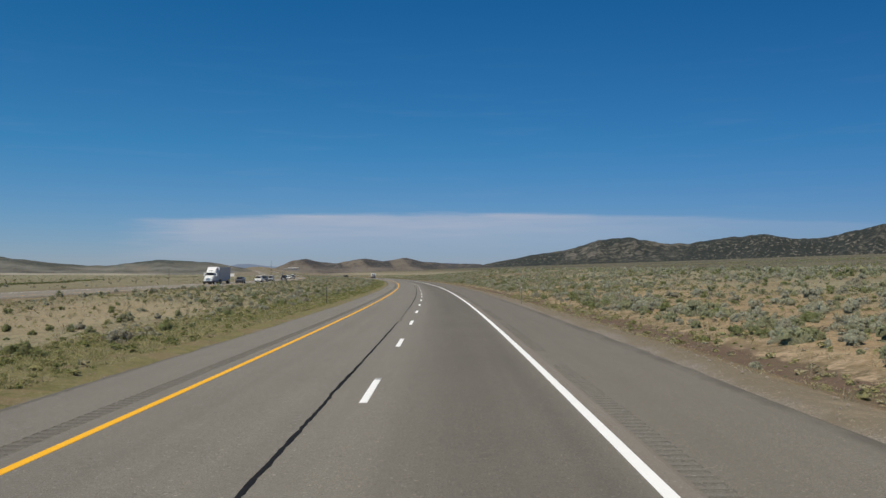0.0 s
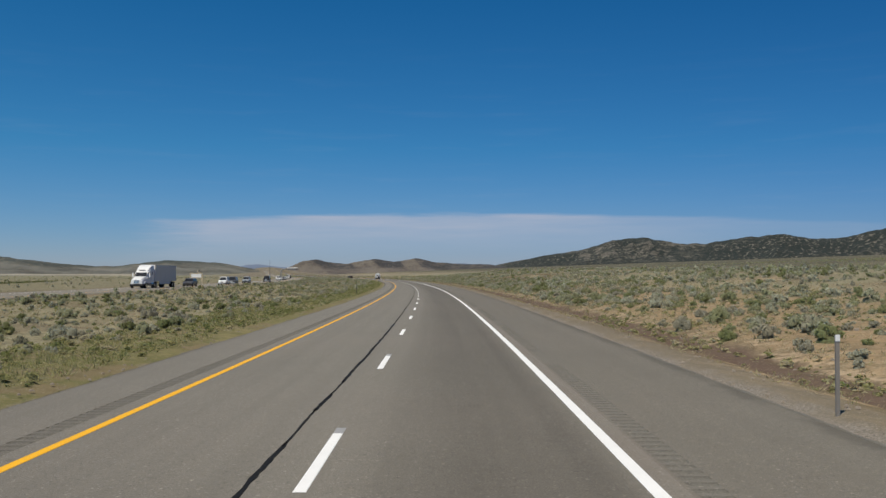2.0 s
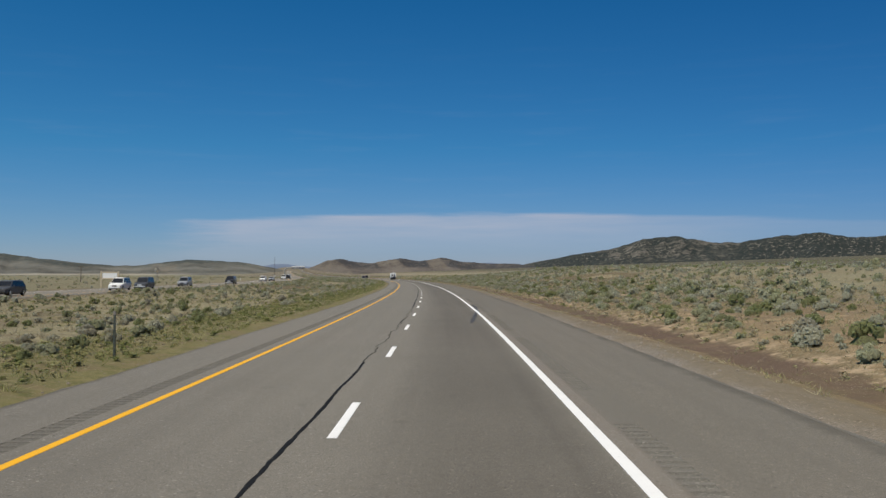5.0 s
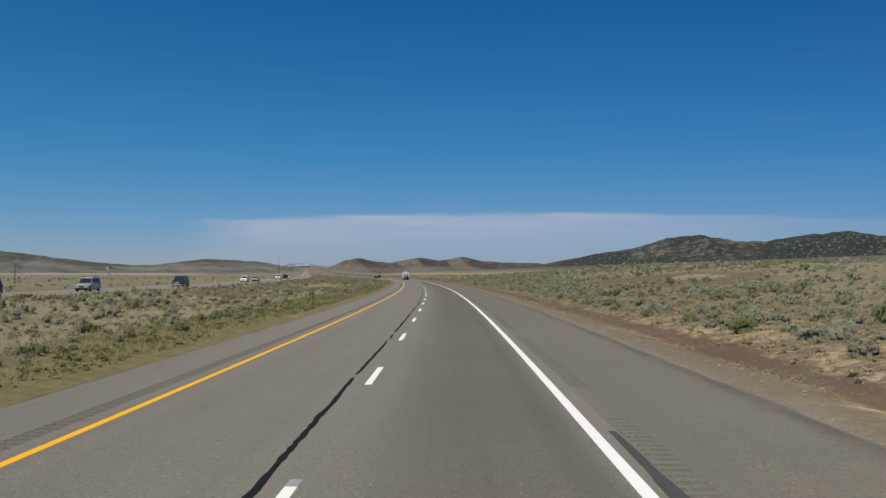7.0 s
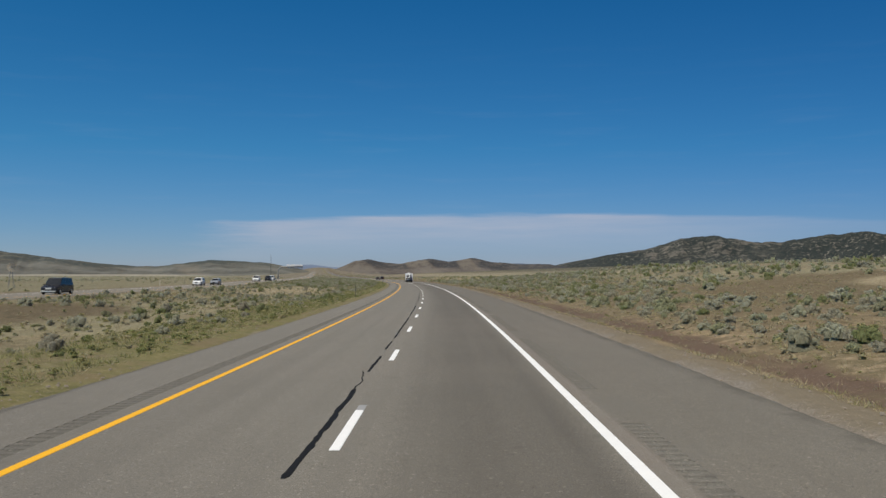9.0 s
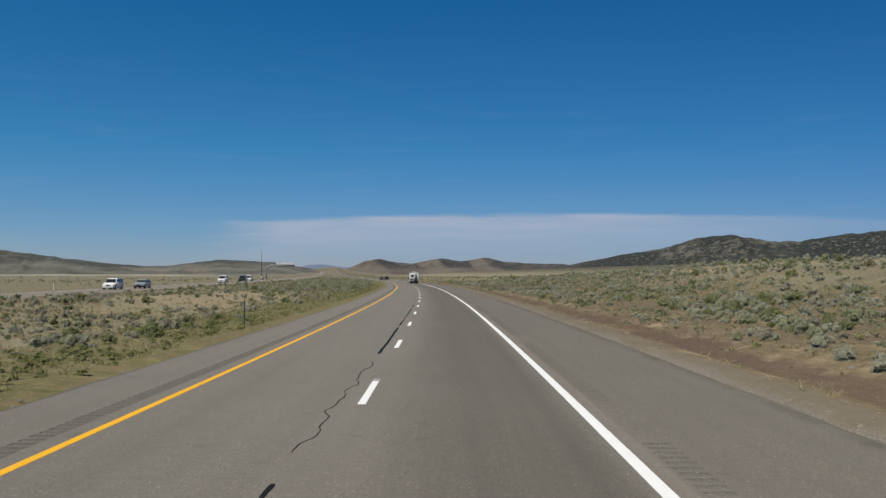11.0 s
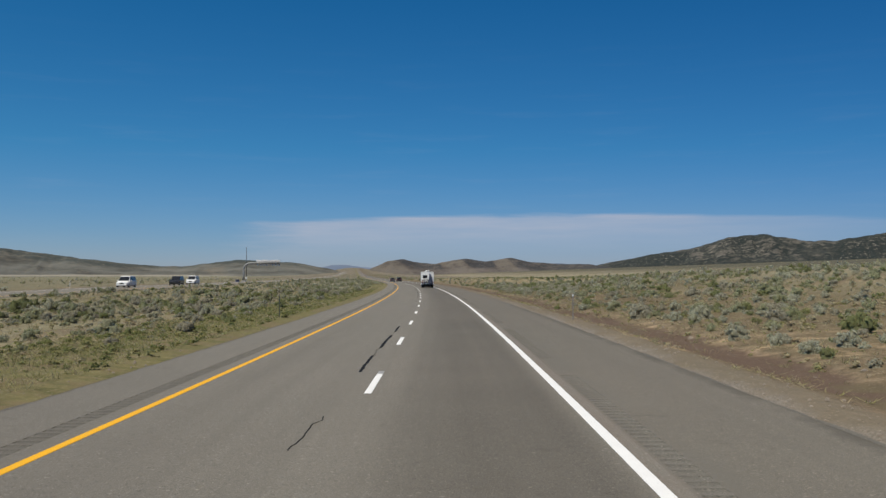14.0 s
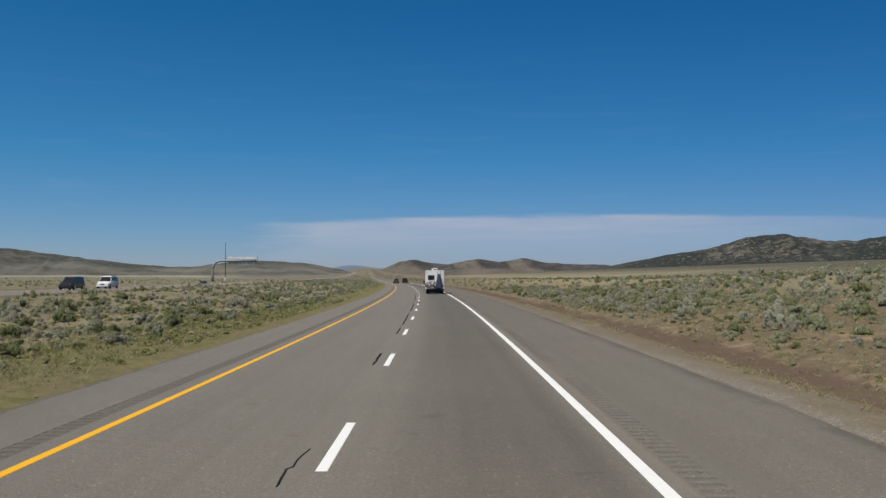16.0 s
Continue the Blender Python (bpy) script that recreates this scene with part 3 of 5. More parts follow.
def tube(bm, points, radius, sides=8):
    """A round bar through points; radius may be one per point."""
    pts = [Vector(p) for p in points]
    radii = radius if isinstance(radius, (list, tuple)) else [radius] * len(pts)
    rings = []
    for i, p in enumerate(pts):
        d = (pts[min(i + 1, len(pts) - 1)] - pts[max(i - 1, 0)]).normalized()
        side = d.orthogonal().normalized() if abs(d.z) > 0.99 else d.cross(Vector((0, 0, 1))).normalized()
        up = side.cross(d)
        rings.append([bm.verts.new(p + (side * math.cos(a) + up * math.sin(a)) * radii[i]) for a in (2 * math.pi * k / sides for k in range(sides))])
    for a, b in zip(rings, rings[1:]):
        for k in range(sides):
            bm.faces.new((a[k], a[(k + 1) % sides], b[(k + 1) % sides], b[k]))
    bm.faces.new(list(reversed(rings[0])))
    bm.faces.new(rings[-1])
    bmesh.ops.recalc_face_normals(bm, faces=bm.faces)
    return bm


def disc(bm, x, y, z, radius, width, sides=18, inner=0.0):
    """A wheel-like disc about the x axis."""
    got = bmesh.ops.create_cone(bm, cap_ends=True, segments=sides, radius1=radius, radius2=radius, depth=width,
                                matrix=Matrix.Translation((x, y, z)) @ Matrix.Rotation(math.pi / 2, 4, "Y"))
    rim = [e for v in got["verts"] for e in v.link_edges if len({round(w.co.x, 4) for w in e.verts}) == 1]
    bmesh.ops.bevel(bm, geom=list(set(rim)), offset=min(width, radius) * 0.15, segments=2, affect="EDGES", clamp_overlap=True)
    return bm


def hull(bm, sections):
    """A body lofted along y through sections (y, half-width low, half-width high, z low, z belt, z top)."""
    rings = []
    for y, wl, wh, z0, zm, z1 in sections:
        loop = [(-wl * 0.94, z0), (-wl, z0 + 0.12 * (zm - z0)), (-wl, zm), (-wh, z1 - 0.04), (-wh * 0.9, z1), (wh * 0.9, z1), (wh, z1 - 0.04), (wl, zm), (wl, z0 + 0.12 * (zm - z0)), (wl * 0.94, z0)]
        rings.append([bm.verts.new((x, y, z)) for x, z in loop])
    n = len(rings[0])
    for a, b in zip(rings, rings[1:]):
        for k in range(n):
            bm.faces.new((a[k], a[(k + 1) % n], b[(k + 1) % n], b[k]))
    bm.faces.new(rings[0]), bm.faces.new(list(reversed(rings[-1])))
    bmesh.ops.recalc_face_normals(bm, faces=bm.faces)
    return bm


# ---- ground ----


def smooth01(v):
    v = np.clip(v, 0.0, 1.0)
    return v * v * (3 - 2 * v)


def opposite_rise(s):
    return 0.45 * smooth01((np.asarray(s, float) - 400.0) / 160.0)


def terrain(s, u):
    """Height of the open ground at s, u."""
    s, u = np.asarray(s, float), np.asarray(u, float)
    base = rise(s) * np.exp(-((u + 20.0) / 170.0) ** 2)
    right = np.interp(s, [-100, 0, 120, 310, 450, 560, 700, 1000], [1.6, 1.8, 2.4, 3.7, 4.6, 2.8, 1.4, 0.8])
    z = right * smooth01((u - 10.5) / 52.0) + np.minimum(0.036 * np.maximum(u - 70.0, 0.0) * smooth01((u - 70.0) / 400.0), 95.0)
    z = np.where(u > 0, z, 0.0)
    z = z - 0.42 * np.exp(-((u - 10.6) / 1.6) ** 2)                         # side ditch
    z = z - 0.35 * np.exp(-((u + 19.0) / 8.0) ** 2)                          # shallow median
    z = np.where(u < -26, z + opposite_rise(s) * smooth01((-26.0 - u) / 10.0), z)
    rough = smooth01((u - 9.0) / 8.0) + smooth01((-7.5 - u) / 8.0) * (1 - np.exp(-((u + 46.3) / 8.5) ** 6))
    z = z + rough * (0.30 * fields(s / 17.0, u / 17.0, 3) + 0.10 * fields(s / 3.1, u / 3.1, 5, 3))
    z = z + 0.9 * smooth01((np.abs(u) - 90.0) / 200.0) * fields(s / 120.0, u / 90.0, 7)
    # cut away beneath the two carriageways, falling off just outside their edges
    near = smooth01((u - 6.9) / 1.0) + smooth01((-5.55 - u) / 1.0)
    z = np.where((u < 7.9) & (u > -6.55), np.minimum(z, 0.0) * near - 0.16 * (1 - near) - 0.035, z)
    opp = np.clip((np.abs(u + 46.3) - 6.4) / 1.0, 0.0, 1.0)
    z = np.where(opp < 1, (opposite_rise(s) - 0.16) * (1 - opp) + z * opp, z)
    return z + base


# bare places among the shrubs: s, u, reach along, reach across
BROWN_CLEARINGS = [(305, -25, 12, 6), (319, 33, 28, 11), (463, 15.5, 10, 4)]
SANDY_CLEARINGS = [(58, -23, 22, 8), (402, -23, 26, 7), (476, 25, 8, 2.6), (317, 37, 8, 3), (440, 42, 9, 3), (92, 24, 9, 3)]


def clearing(s, u, places, seed):
    """1 inside a bare place, 0 outside, with a ragged rim."""
    s, u = np.asarray(s, float), np.asarray(u, float)
    rag = 0.45 * fields(s / 6.0, u / 3.5, seed, 4)
    best = np.zeros(np.broadcast(s, u).shape)
    for s0, u0, a, b in places:
        best = np.maximum(best, smooth01((1.25 + rag - np.hypot((s - s0) / a, (u - u0) / b)) / 0.45))
    return best


def plan(s, u):
    """Sideways grid of the ground sheet: u is laid off square to +y so that the sheet never folds."""
    a = np.minimum(s, CURVE_END) / RADIUS
    x0, y0 = road_xy(s, 0.0)
    return x0 + u / np.cos(a), y0 + 0.0 * u


def build_ground():
    rows = np.concatenate([np.arange(-80, 760, 2.5), 760 * 1.035 ** np.arange(0, 56)])
    near = np.concatenate([np.arange(-62, -5.5, 1.25), [-5.55, -5.0, 0.0, 6.5, 6.9, 7.4], np.arange(7.9, 62, 1.1)])
    out = 64 * 1.085 ** np.arange(0, 54)
    cols = np.concatenate([-out[::-1], near, out])
    s, u = np.meshgrid(rows, cols, indexing="ij")
    x, y = plan(s, u)
    # u across the slanted sheet, so that bands keep to the road
    z = terrain(s, u)
    me = raw_mesh("ground", np.stack([x, y, z], -1).reshape(-1, 3), grid_faces(len(rows), len(cols)), SOIL, True, lat=u.ravel(),
                  bare=clearing(s, u, BROWN_CLEARINGS, 81).ravel(), sandy=clearing(s, u, SANDY_CLEARINGS, 82).ravel())
    return tagged(new("ground", me), "dry tan desert ground of sand, gravel and low plants", "ground", kind="structure")


def strip(name, s_list, u_list, z_list, material, parent=None, lift=None, sway=None, **tags):
    """A ribbon along the road with the given lateral steps and heights (closed skirt at both sides is in the steps)."""
    s, u = np.meshgrid(np.asarray(s_list, float), np.asarray(u_list, float), indexing="ij")
    u = u if sway is None else u + sway(s)
    x, y = road_xy(s, u)
    z = np.broadcast_to(np.asarray(z_list, float), s.shape) + rise(s) + (0.0 if lift is None else lift(s))
    me = raw_mesh(name, np.stack([x, y, z], -1).reshape(-1, 3), grid_faces(*s.shape), material, False, lat=u.ravel())
    ob = new(name, me)
    ob.parent = parent
    return tagged(ob, **tags) if tags else ob


ROAD_S = np.concatenate([np.arange(-60, 760, 4.0), np.arange(760, 1500, 20.0), np.arange(1500, 3400, 60.0)])
build_ground()
# ---- carriageway, built in strips side by side ----
road = strip("road", ROAD_S, [-3.95, -3.9, 0, 1.2, 2.4, 3.85, 3.95], [0] * 7, ASPHALT, label="two grey asphalt lanes with sealed cracks", category="road", kind="structure")


def rumble_profile(s0, s1, gaps):
    """Steps along s with ground-in grooves 0.30 m apart, none inside the gaps."""
    s, z = [s0], [0.0]
    k = s0 + 0.3
    while k < s1:
        if not any(a < k < b for a, b in gaps):
            for ds, dz in ((-0.09, 0.0), (-0.05, -0.010), (0.05, -0.010), (0.09, 0.0)):
                s.append(k + ds), z.append(dz)
        k += 0.30
    s.append(s1), z.append(0.0)
    return np.array(s), np.array(z)


def rumble(name, u0, u1, gaps, label):
    s, z = rumble_profile(-20.0, 640.0, gaps)
    ss, uu = np.meshgrid(s, [u0, u0 + 0.012, u1 - 0.012, u1], indexing="ij")
    x, y = road_xy(ss, uu)
    zz = z[:, None] * np.array([0.0, 1.0, 1.0, 0.0])
    low = np.where(np.minimum(z[:-1], z[1:]) < -0.001, 2, (np.diff(s) < 0.25).astype(int))
    me = raw_mesh(name, np.stack([x, y, zz], -1).reshape(-1, 3), grid_faces(len(s), 4), [ASPHALT_SHOULDER, ASPHALT_MILLED, ASPHALT_GROUND], slots=np.repeat(low, 3), lat=uu.ravel())
    return tagged(new(name, me), label, "rumble strip", kind="structure")


RIGHT_GAPS = [(a, a + 3.9) for a in np.arange(-14.8, 640.0, 18.42)]
rumble("rumble_strip_left", -4.40, -4.05, [], "rumble strip ground into the left asphalt shoulder")
rumble("rumble_strip_right", 4.00, 4.36, RIGHT_GAPS, "rumble strip with gaps ground into the right shoulder")
strip("shoulder_left_inner", ROAD_S, [-4.05, -3.95], [0, 0], ASPHALT_SHOULDER, label="narrow asphalt strip beside the yellow line", category="shoulder", kind="structure")
strip("shoulder_left", ROAD_S, [-5.98, -5.92, -4.40], [-0.2, 0, 0], ASPHALT_SHOULDER, label="grey asphalt left shoulder", category="shoulder", kind="structure")
strip("shoulder_right_inner", ROAD_S, [3.95, 4.00], [0, 0], ASPHALT_SHOULDER, label="asphalt strip beside the white edge line", category="shoulder", kind="structure")
strip("shoulder_right", ROAD_S, [4.36, 7.15, 7.24], [0, 0, -0.2], ASPHALT_SHOULDER, label="wide grey asphalt right shoulder", category="shoulder", kind="structure")


def broken_edge(name, u0, out, seed, label):
    """The crumbling lip of the pavement: a dark ragged rim that slopes down to the gravel."""
    s = np.arange(-20.0, 500.0, 0.35)
    rag = 0.10 * fields(s / 1.1, s * 0 + 2.0, seed, 4, 0.6) + 0.10 * fields(s / 7.0, s * 0 + 5.0, seed + 1, 3)
    rim = np.maximum(0.13 + rag, 0.02)
    uu = np.stack([u0 + s * 0, u0 + out * rim * 0.55, u0 + out * rim, u0 + out * (rim + 0.07)], -1)
    zz = np.stack([s * 0 + 0.003, s * 0 - 0.004, s * 0 - 0.02, s * 0 - 0.22], -1)
    x, y = road_xy(s[:, None], uu)
    faces = grid_faces(len(s), 4)
    me = raw_mesh(name, np.stack([x, y, zz], -1).reshape(-1, 3), faces if out > 0 else faces[:, ::-1], ASPHALT_GROUND, lat=uu.ravel())
    return tagged(new(name, me), label, "pavement edge", kind="structure")


broken_edge("pavement_edge_right", 7.14, 1.0, 91, "dark crumbling asphalt edge beside the gravel")
broken_edge("pavement_edge_left", -5.91, -1.0, 95, "dark crumbling asphalt edge beside the grass")
far_s = np.concatenate([np.arange(640.0, 1500, 20.0), np.arange(1500, 3400, 60.0)])
strip("shoulder_left_far", far_s, [-4.40, -4.05], [0, 0], ASPHALT_SHOULDER, label="asphalt shoulder without grooves", category="shoulder", kind="structure")
strip("shoulder_right_far", far_s, [4.00, 4.36], [0, 0], ASPHALT_SHOULDER, label="asphalt shoulder without grooves", category="shoulder", kind="structure")

strip("edge_line_yellow", ROAD_S, [-3.735, -3.73, -3.59, -3.585], [0.0, 0.005, 0.005, 0.0], YELLOW_LINE, label="solid yellow line at the left edge", category="road marking", kind="structure")


def line_sway(s):
    """The edge line was painted a few centimetres out of true."""
    return np.interp(s, [0, 25, 107, 150, 190, 204, 231, 300, 358, 450], [-0.024, -0.024, -0.054, -0.035, -0.014, -0.05, -0.04, -0.02, -0.004, 0.0])


strip("edge_line_white", ROAD_S, [3.575, 3.58, 3.74, 3.745], [0.0, 0.0075, 0.0075, 0.0], WHITE_LINE, sway=line_sway, label="solid white line at the right edge", category="road marking", kind="structure")


def build_dashes():
    """Broken lane line: a dash every 12.19 m, with the worn end of an older dash behind most."""
    for k in range(-1, 84):
        s0 = 15.45 + 12.192 * k
        old = [("old_dash", s0 + 3.45, s0 + 3.80 + 0.25 * (k % 3) / 2, 0.003, WORN_LINE)] if k % 5 != 1 else []
        for name, a, b, h, mat_ in [("dash", s0, s0 + 3.45, 0.005, WHITE_LINE)] + old:
            strip(name, np.linspace(a, b, 3), [-0.142, -0.137, -0.003, 0.002], [0, h, h, 0], mat_, road)


build_dashes()

# ---- the other carriageway ----
strip("opposite_road", ROAD_S, [-53.0, -52.6, -49.9, -42.4, -40.0, -39.6], [-0.25, 0, 0, 0, 0, -0.25], ASPHALT_OLD, None, opposite_rise, label="pale asphalt carriageway across the median", category="road", kind="structure")
strip("opposite_line_yellow", ROAD_S, [-42.57, -42.43], [0.006, 0.006], YELLOW_LINE, None, opposite_rise, label="solid yellow line of the far carriageway", category="road marking", kind="structure")
strip("opposite_line_white", ROAD_S, [-49.85, -49.70], [0.006, 0.006], WHITE_LINE, None, opposite_rise, label="solid white line of the far carriageway", category="road marking", kind="structure")


# runs of the crack: start, end, half width
SEAL_NEAR = [(-4, 20, 0.045), (20, 39.5, 0.038), (39.5, 42.2, 0.026), (42.2, 47.3, 0.017), (47.3, 50.2, 0.028), (50.2, 55.4, 0.018), (55.4, 59, 0.027), (59, 66.7, 0.046), (66.7, 69.7, 0.027), (69.7, 71.6, 0.046),
             (71.6, 73.7, 0.026), (73.7, 96, 0.046), (96, 98.8, 0.026), (98.8, 103.6, 0.042), (103.6, 112, 0.0262), (112, 117.5, 0.046), (117.5, 120.5, 0.026), (121, 124, 0.014), (125, 140, 0.04), (141, 160, 0.04)]
SEAL_MIDDLE = [(160, 178.9, 0.018), (178.9, 182.6, 0.046), (182.8, 188.4, 0.014), (188.4, 195.5, 0.018), (197, 198.2, 0.05), (199.4, 211.4, 0.056), (212.4, 221.8, 0.05), (221.8, 223.8, 0.014), (223.8, 225.4, 0.05),
               (227, 243.5, 0.053), (243.5, 245.6, 0.013), (245.6, 254.8, 0.055), (257.7, 265.2, 0.055), (265.2, 268.6, 0.016), (268.7, 272.5, 0.046), (275, 278, 0.04), (280, 296, 0.045), (298, 314, 0.04), (316, 328, 0.013)]
SEAL_FAR = [(330.4, 343, 0.055), (345.2, 349.7, 0.055), (351, 355, 0.014), (355.5, 358.2, 0.05), (359.5, 365, 0.05), (368.5, 373.6, 0.05), (376, 378, 0.03), (384.5, 389.5, 0.016), (391, 392.2, 0.02),
            (394.5, 396, 0.022), (400, 402.5, 0.012), (409.4, 413.5, 0.05), (413.5, 416, 0.007), (416.4, 422.2, 0.055), (424.5, 428.3, 0.05), (445.6, 447, 0.016), (453.6, 455.4, 0.018),
            (466.8, 470, 0.045), (479, 483, 0.035), (486, 498, 0.04), (503, 520, 0.05), (526, 560, 0.045)]


def build_cracks():
    """A crack that wanders along the left lane, in runs of black sealer and bare hairline."""
    for a, b, half in SEAL_NEAR + SEAL_MIDDLE + SEAL_FAR:
        s = np.arange(a, b + 0.4, 0.12)
        wander = np.interp(s, [0, 20, 60, 90, 118, 150, 176, 195, 211, 245, 258, 300, 343, 372, 412, 428, 455, 480, 560],
                           [-0.68, -0.76, -0.70, -0.66, -0.71, -0.60, -0.52, -0.40, -0.48, -0.50, -0.42, -0.45, -0.48, -0.42, -0.60, -0.50, -0.45, -0.38, -0.5])
        fine = half < 0.025
        mid = wander + (0.24 if fine else 0.035) * fields(s / (1.5 if fine else 2.5), s * 0 + 0.5, 71, 4, 0.5)
        # bare hairlines hook back on themselves here and there
        along = s + (0.75 * fields(s / 1.3, s * 0 + 9.5, 74, 3, 0.5) * np.clip(np.minimum(s - a, b - s) / 0.6, 0, 1) if fine else 0.0)
        ds, du = np.gradient(along), np.gradient(mid)
        norm = np.maximum(np.hypot(ds, du), 1e-6)
        ends = np.clip(np.minimum(s - a, b + 0.4 - s) / 0.25 + 0.35, 0.35, 1)
        rows = []
        for k, h, cell in ((-1.25, 0.0, 4.0), (-1.0, 0.004, 4.0), (1.0, 0.004, 8.0), (1.25, 0.0, 8.0)):
            w = 0.74 * half * (0.92 + 0.30 * fields(s / 0.9, s * 0 + cell, 72, 3) + 0.45 * fields(s / 0.22, s * 0 + cell, 73, 2)) * ends
            x, y = road_xy(along - k * w * du / norm, mid + k * w * ds / norm)
            rows.append(np.stack([x, y, np.full_like(x, h)], -1))
        me = raw_mesh("crack_seal", np.concatenate(rows), grid_faces(4, len(s))[:, ::-1], TAR)
        new("crack_seal", me).parent = road

    # small square core patches across the left lane
    for s0, u0, half in ((193.33, -1.95, 0.085), (195.76, -1.99, 0.09), (198.16, -2.04, 0.075), (200.47, -2.10, 0.06), (192.4, -0.66, 0.06), (221.07, 2.22, 0.09)):
        strip("tar_patch", [s0 - 0.07, s0 - 0.05, s0 + 0.06], [u0 - half, u0 - half * 0.9, u0 + half * 0.8, u0 + half], [0.0, 0.004, 0.004, 0.0], TAR, road)


build_cracks()


def tyre_mark(s_list, u_list, half):
    """A skid that swings out across the edge line, thin at both ends."""
    s = np.linspace(s_list[0], s_list[-1], 60)
    mid = np.interp(s, s_list, u_list) + 0.015 * fields(s / 2.0, s * 0 + 1.0, 77, 3)
    w = half * (0.35 + 0.65 * smooth01((s - s[0]) / 2.0)) * (0.45 + 0.55 * smooth01((s[-1] - s) / 5.0)) * (1 + 0.25 * fields(s / 1.2, s * 0 + 3.0, 78, 3))
    rows = []
    for k, h in ((-1.1, 0.0006), (-1.0, 0.0022), (1.0, 0.0022), (1.1, 0.0006)):
        x, y = road_xy(s, mid + k * w)
        rows.append(np.stack([x, y, np.full_like(x, h)], -1))
    new("tyre_mark", raw_mesh("tyre_mark", np.concatenate(rows), grid_faces(4, len(s))[:, ::-1], TYRE_MARK)).parent = road


tyre_mark([178.9, 181.3, 186.7, 188.8, 192.2, 194.5, 199.8, 205.2], [2.78, 2.95, 3.30, 3.42, 3.66, 3.74, 3.90, 3.90], 0.105)


def hill_range(name, crest, dist, deep, r0, r1, material, label, seed, na=330, nr=70):
    """Hills as one relief in bearing and distance. crest: bearing in degrees and height of the ridge's main tops and saddles."""
    a0, a1 = crest[0][0], crest[-1][0]
    line = np.linspace(a0, a1, na)
    fine = np.interp(line, [c[0] for c in crest], [c[1] for c in crest])
    kernel = np.exp(-np.linspace(-2, 2, 13) ** 2)
    pad = np.pad(fine, 6, mode="edge")
    fine = np.convolve(pad, kernel / kernel.sum(), "valid")
    aa, rr = np.meshgrid(line, np.linspace(r0, r1, nr), indexing="ij")
    x, y = rr * np.sin(np.radians(aa)), rr * np.cos(np.radians(aa))
    back = (rr - dist - 90 * fields(aa / 2.5, aa * 0, seed + 3, 3)) / deep
    # spurs: the slope's height is taken from the ridge a little to one side, more so lower down
    shift = 1.6 * np.clip(np.abs(back), 0, 1.3) * fields(aa / 1.3, rr / 900.0, seed + 2, 3)
    top = np.interp(aa + shift, line, fine)
    z = top * np.exp(-1.9 * np.abs(back) ** 1.35)
    gully = np.abs(fields(aa / 0.95 + 0.35 * fields(aa / 0.8, rr / 300.0, seed + 8, 2), rr / 420.0, seed, 4, 0.55))
    z = z * (1 - 0.42 * np.clip(np.abs(back) * 1.6, 0, 1) * (0.42 - gully)) * (1 + 0.035 * fields(aa / 0.5, rr / 300.0, seed + 1, 3))
    skirt = np.minimum(smooth01((aa - a0) / 0.8), smooth01((a1 - aa) / 0.8))
    z = z * skirt + 3.0 * fields(x / 90.0, y / 90.0, seed + 4, 3) * np.clip(z / 30.0, 0, 1) - 5.0
    # sunlight put into the colour: mask of flanks rising to the right, drawn paler
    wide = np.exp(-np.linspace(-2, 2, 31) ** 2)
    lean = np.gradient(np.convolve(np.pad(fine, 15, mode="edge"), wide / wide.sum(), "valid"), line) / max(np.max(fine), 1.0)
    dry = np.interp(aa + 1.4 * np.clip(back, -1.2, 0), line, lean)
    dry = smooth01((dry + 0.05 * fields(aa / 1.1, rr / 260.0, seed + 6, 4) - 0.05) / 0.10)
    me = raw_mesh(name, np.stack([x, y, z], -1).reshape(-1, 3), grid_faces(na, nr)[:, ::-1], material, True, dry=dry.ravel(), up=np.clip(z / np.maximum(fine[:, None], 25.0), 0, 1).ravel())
    return tagged(new(name, me), label, "hill", kind="structure")


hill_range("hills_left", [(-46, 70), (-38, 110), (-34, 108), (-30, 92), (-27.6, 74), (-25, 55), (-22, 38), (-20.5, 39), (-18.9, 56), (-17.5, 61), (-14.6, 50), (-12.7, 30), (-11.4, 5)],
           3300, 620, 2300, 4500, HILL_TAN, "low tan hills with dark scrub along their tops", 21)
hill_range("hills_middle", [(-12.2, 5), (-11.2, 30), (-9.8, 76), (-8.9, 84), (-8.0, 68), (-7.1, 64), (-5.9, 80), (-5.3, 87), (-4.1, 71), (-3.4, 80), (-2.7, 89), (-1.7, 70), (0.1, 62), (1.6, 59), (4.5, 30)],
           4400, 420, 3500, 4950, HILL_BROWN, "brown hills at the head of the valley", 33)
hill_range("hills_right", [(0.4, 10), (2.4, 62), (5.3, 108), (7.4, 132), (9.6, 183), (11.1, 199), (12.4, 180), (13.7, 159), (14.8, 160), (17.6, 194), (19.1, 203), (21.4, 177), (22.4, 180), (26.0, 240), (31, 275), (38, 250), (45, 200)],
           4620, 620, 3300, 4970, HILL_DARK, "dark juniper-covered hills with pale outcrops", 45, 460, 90)


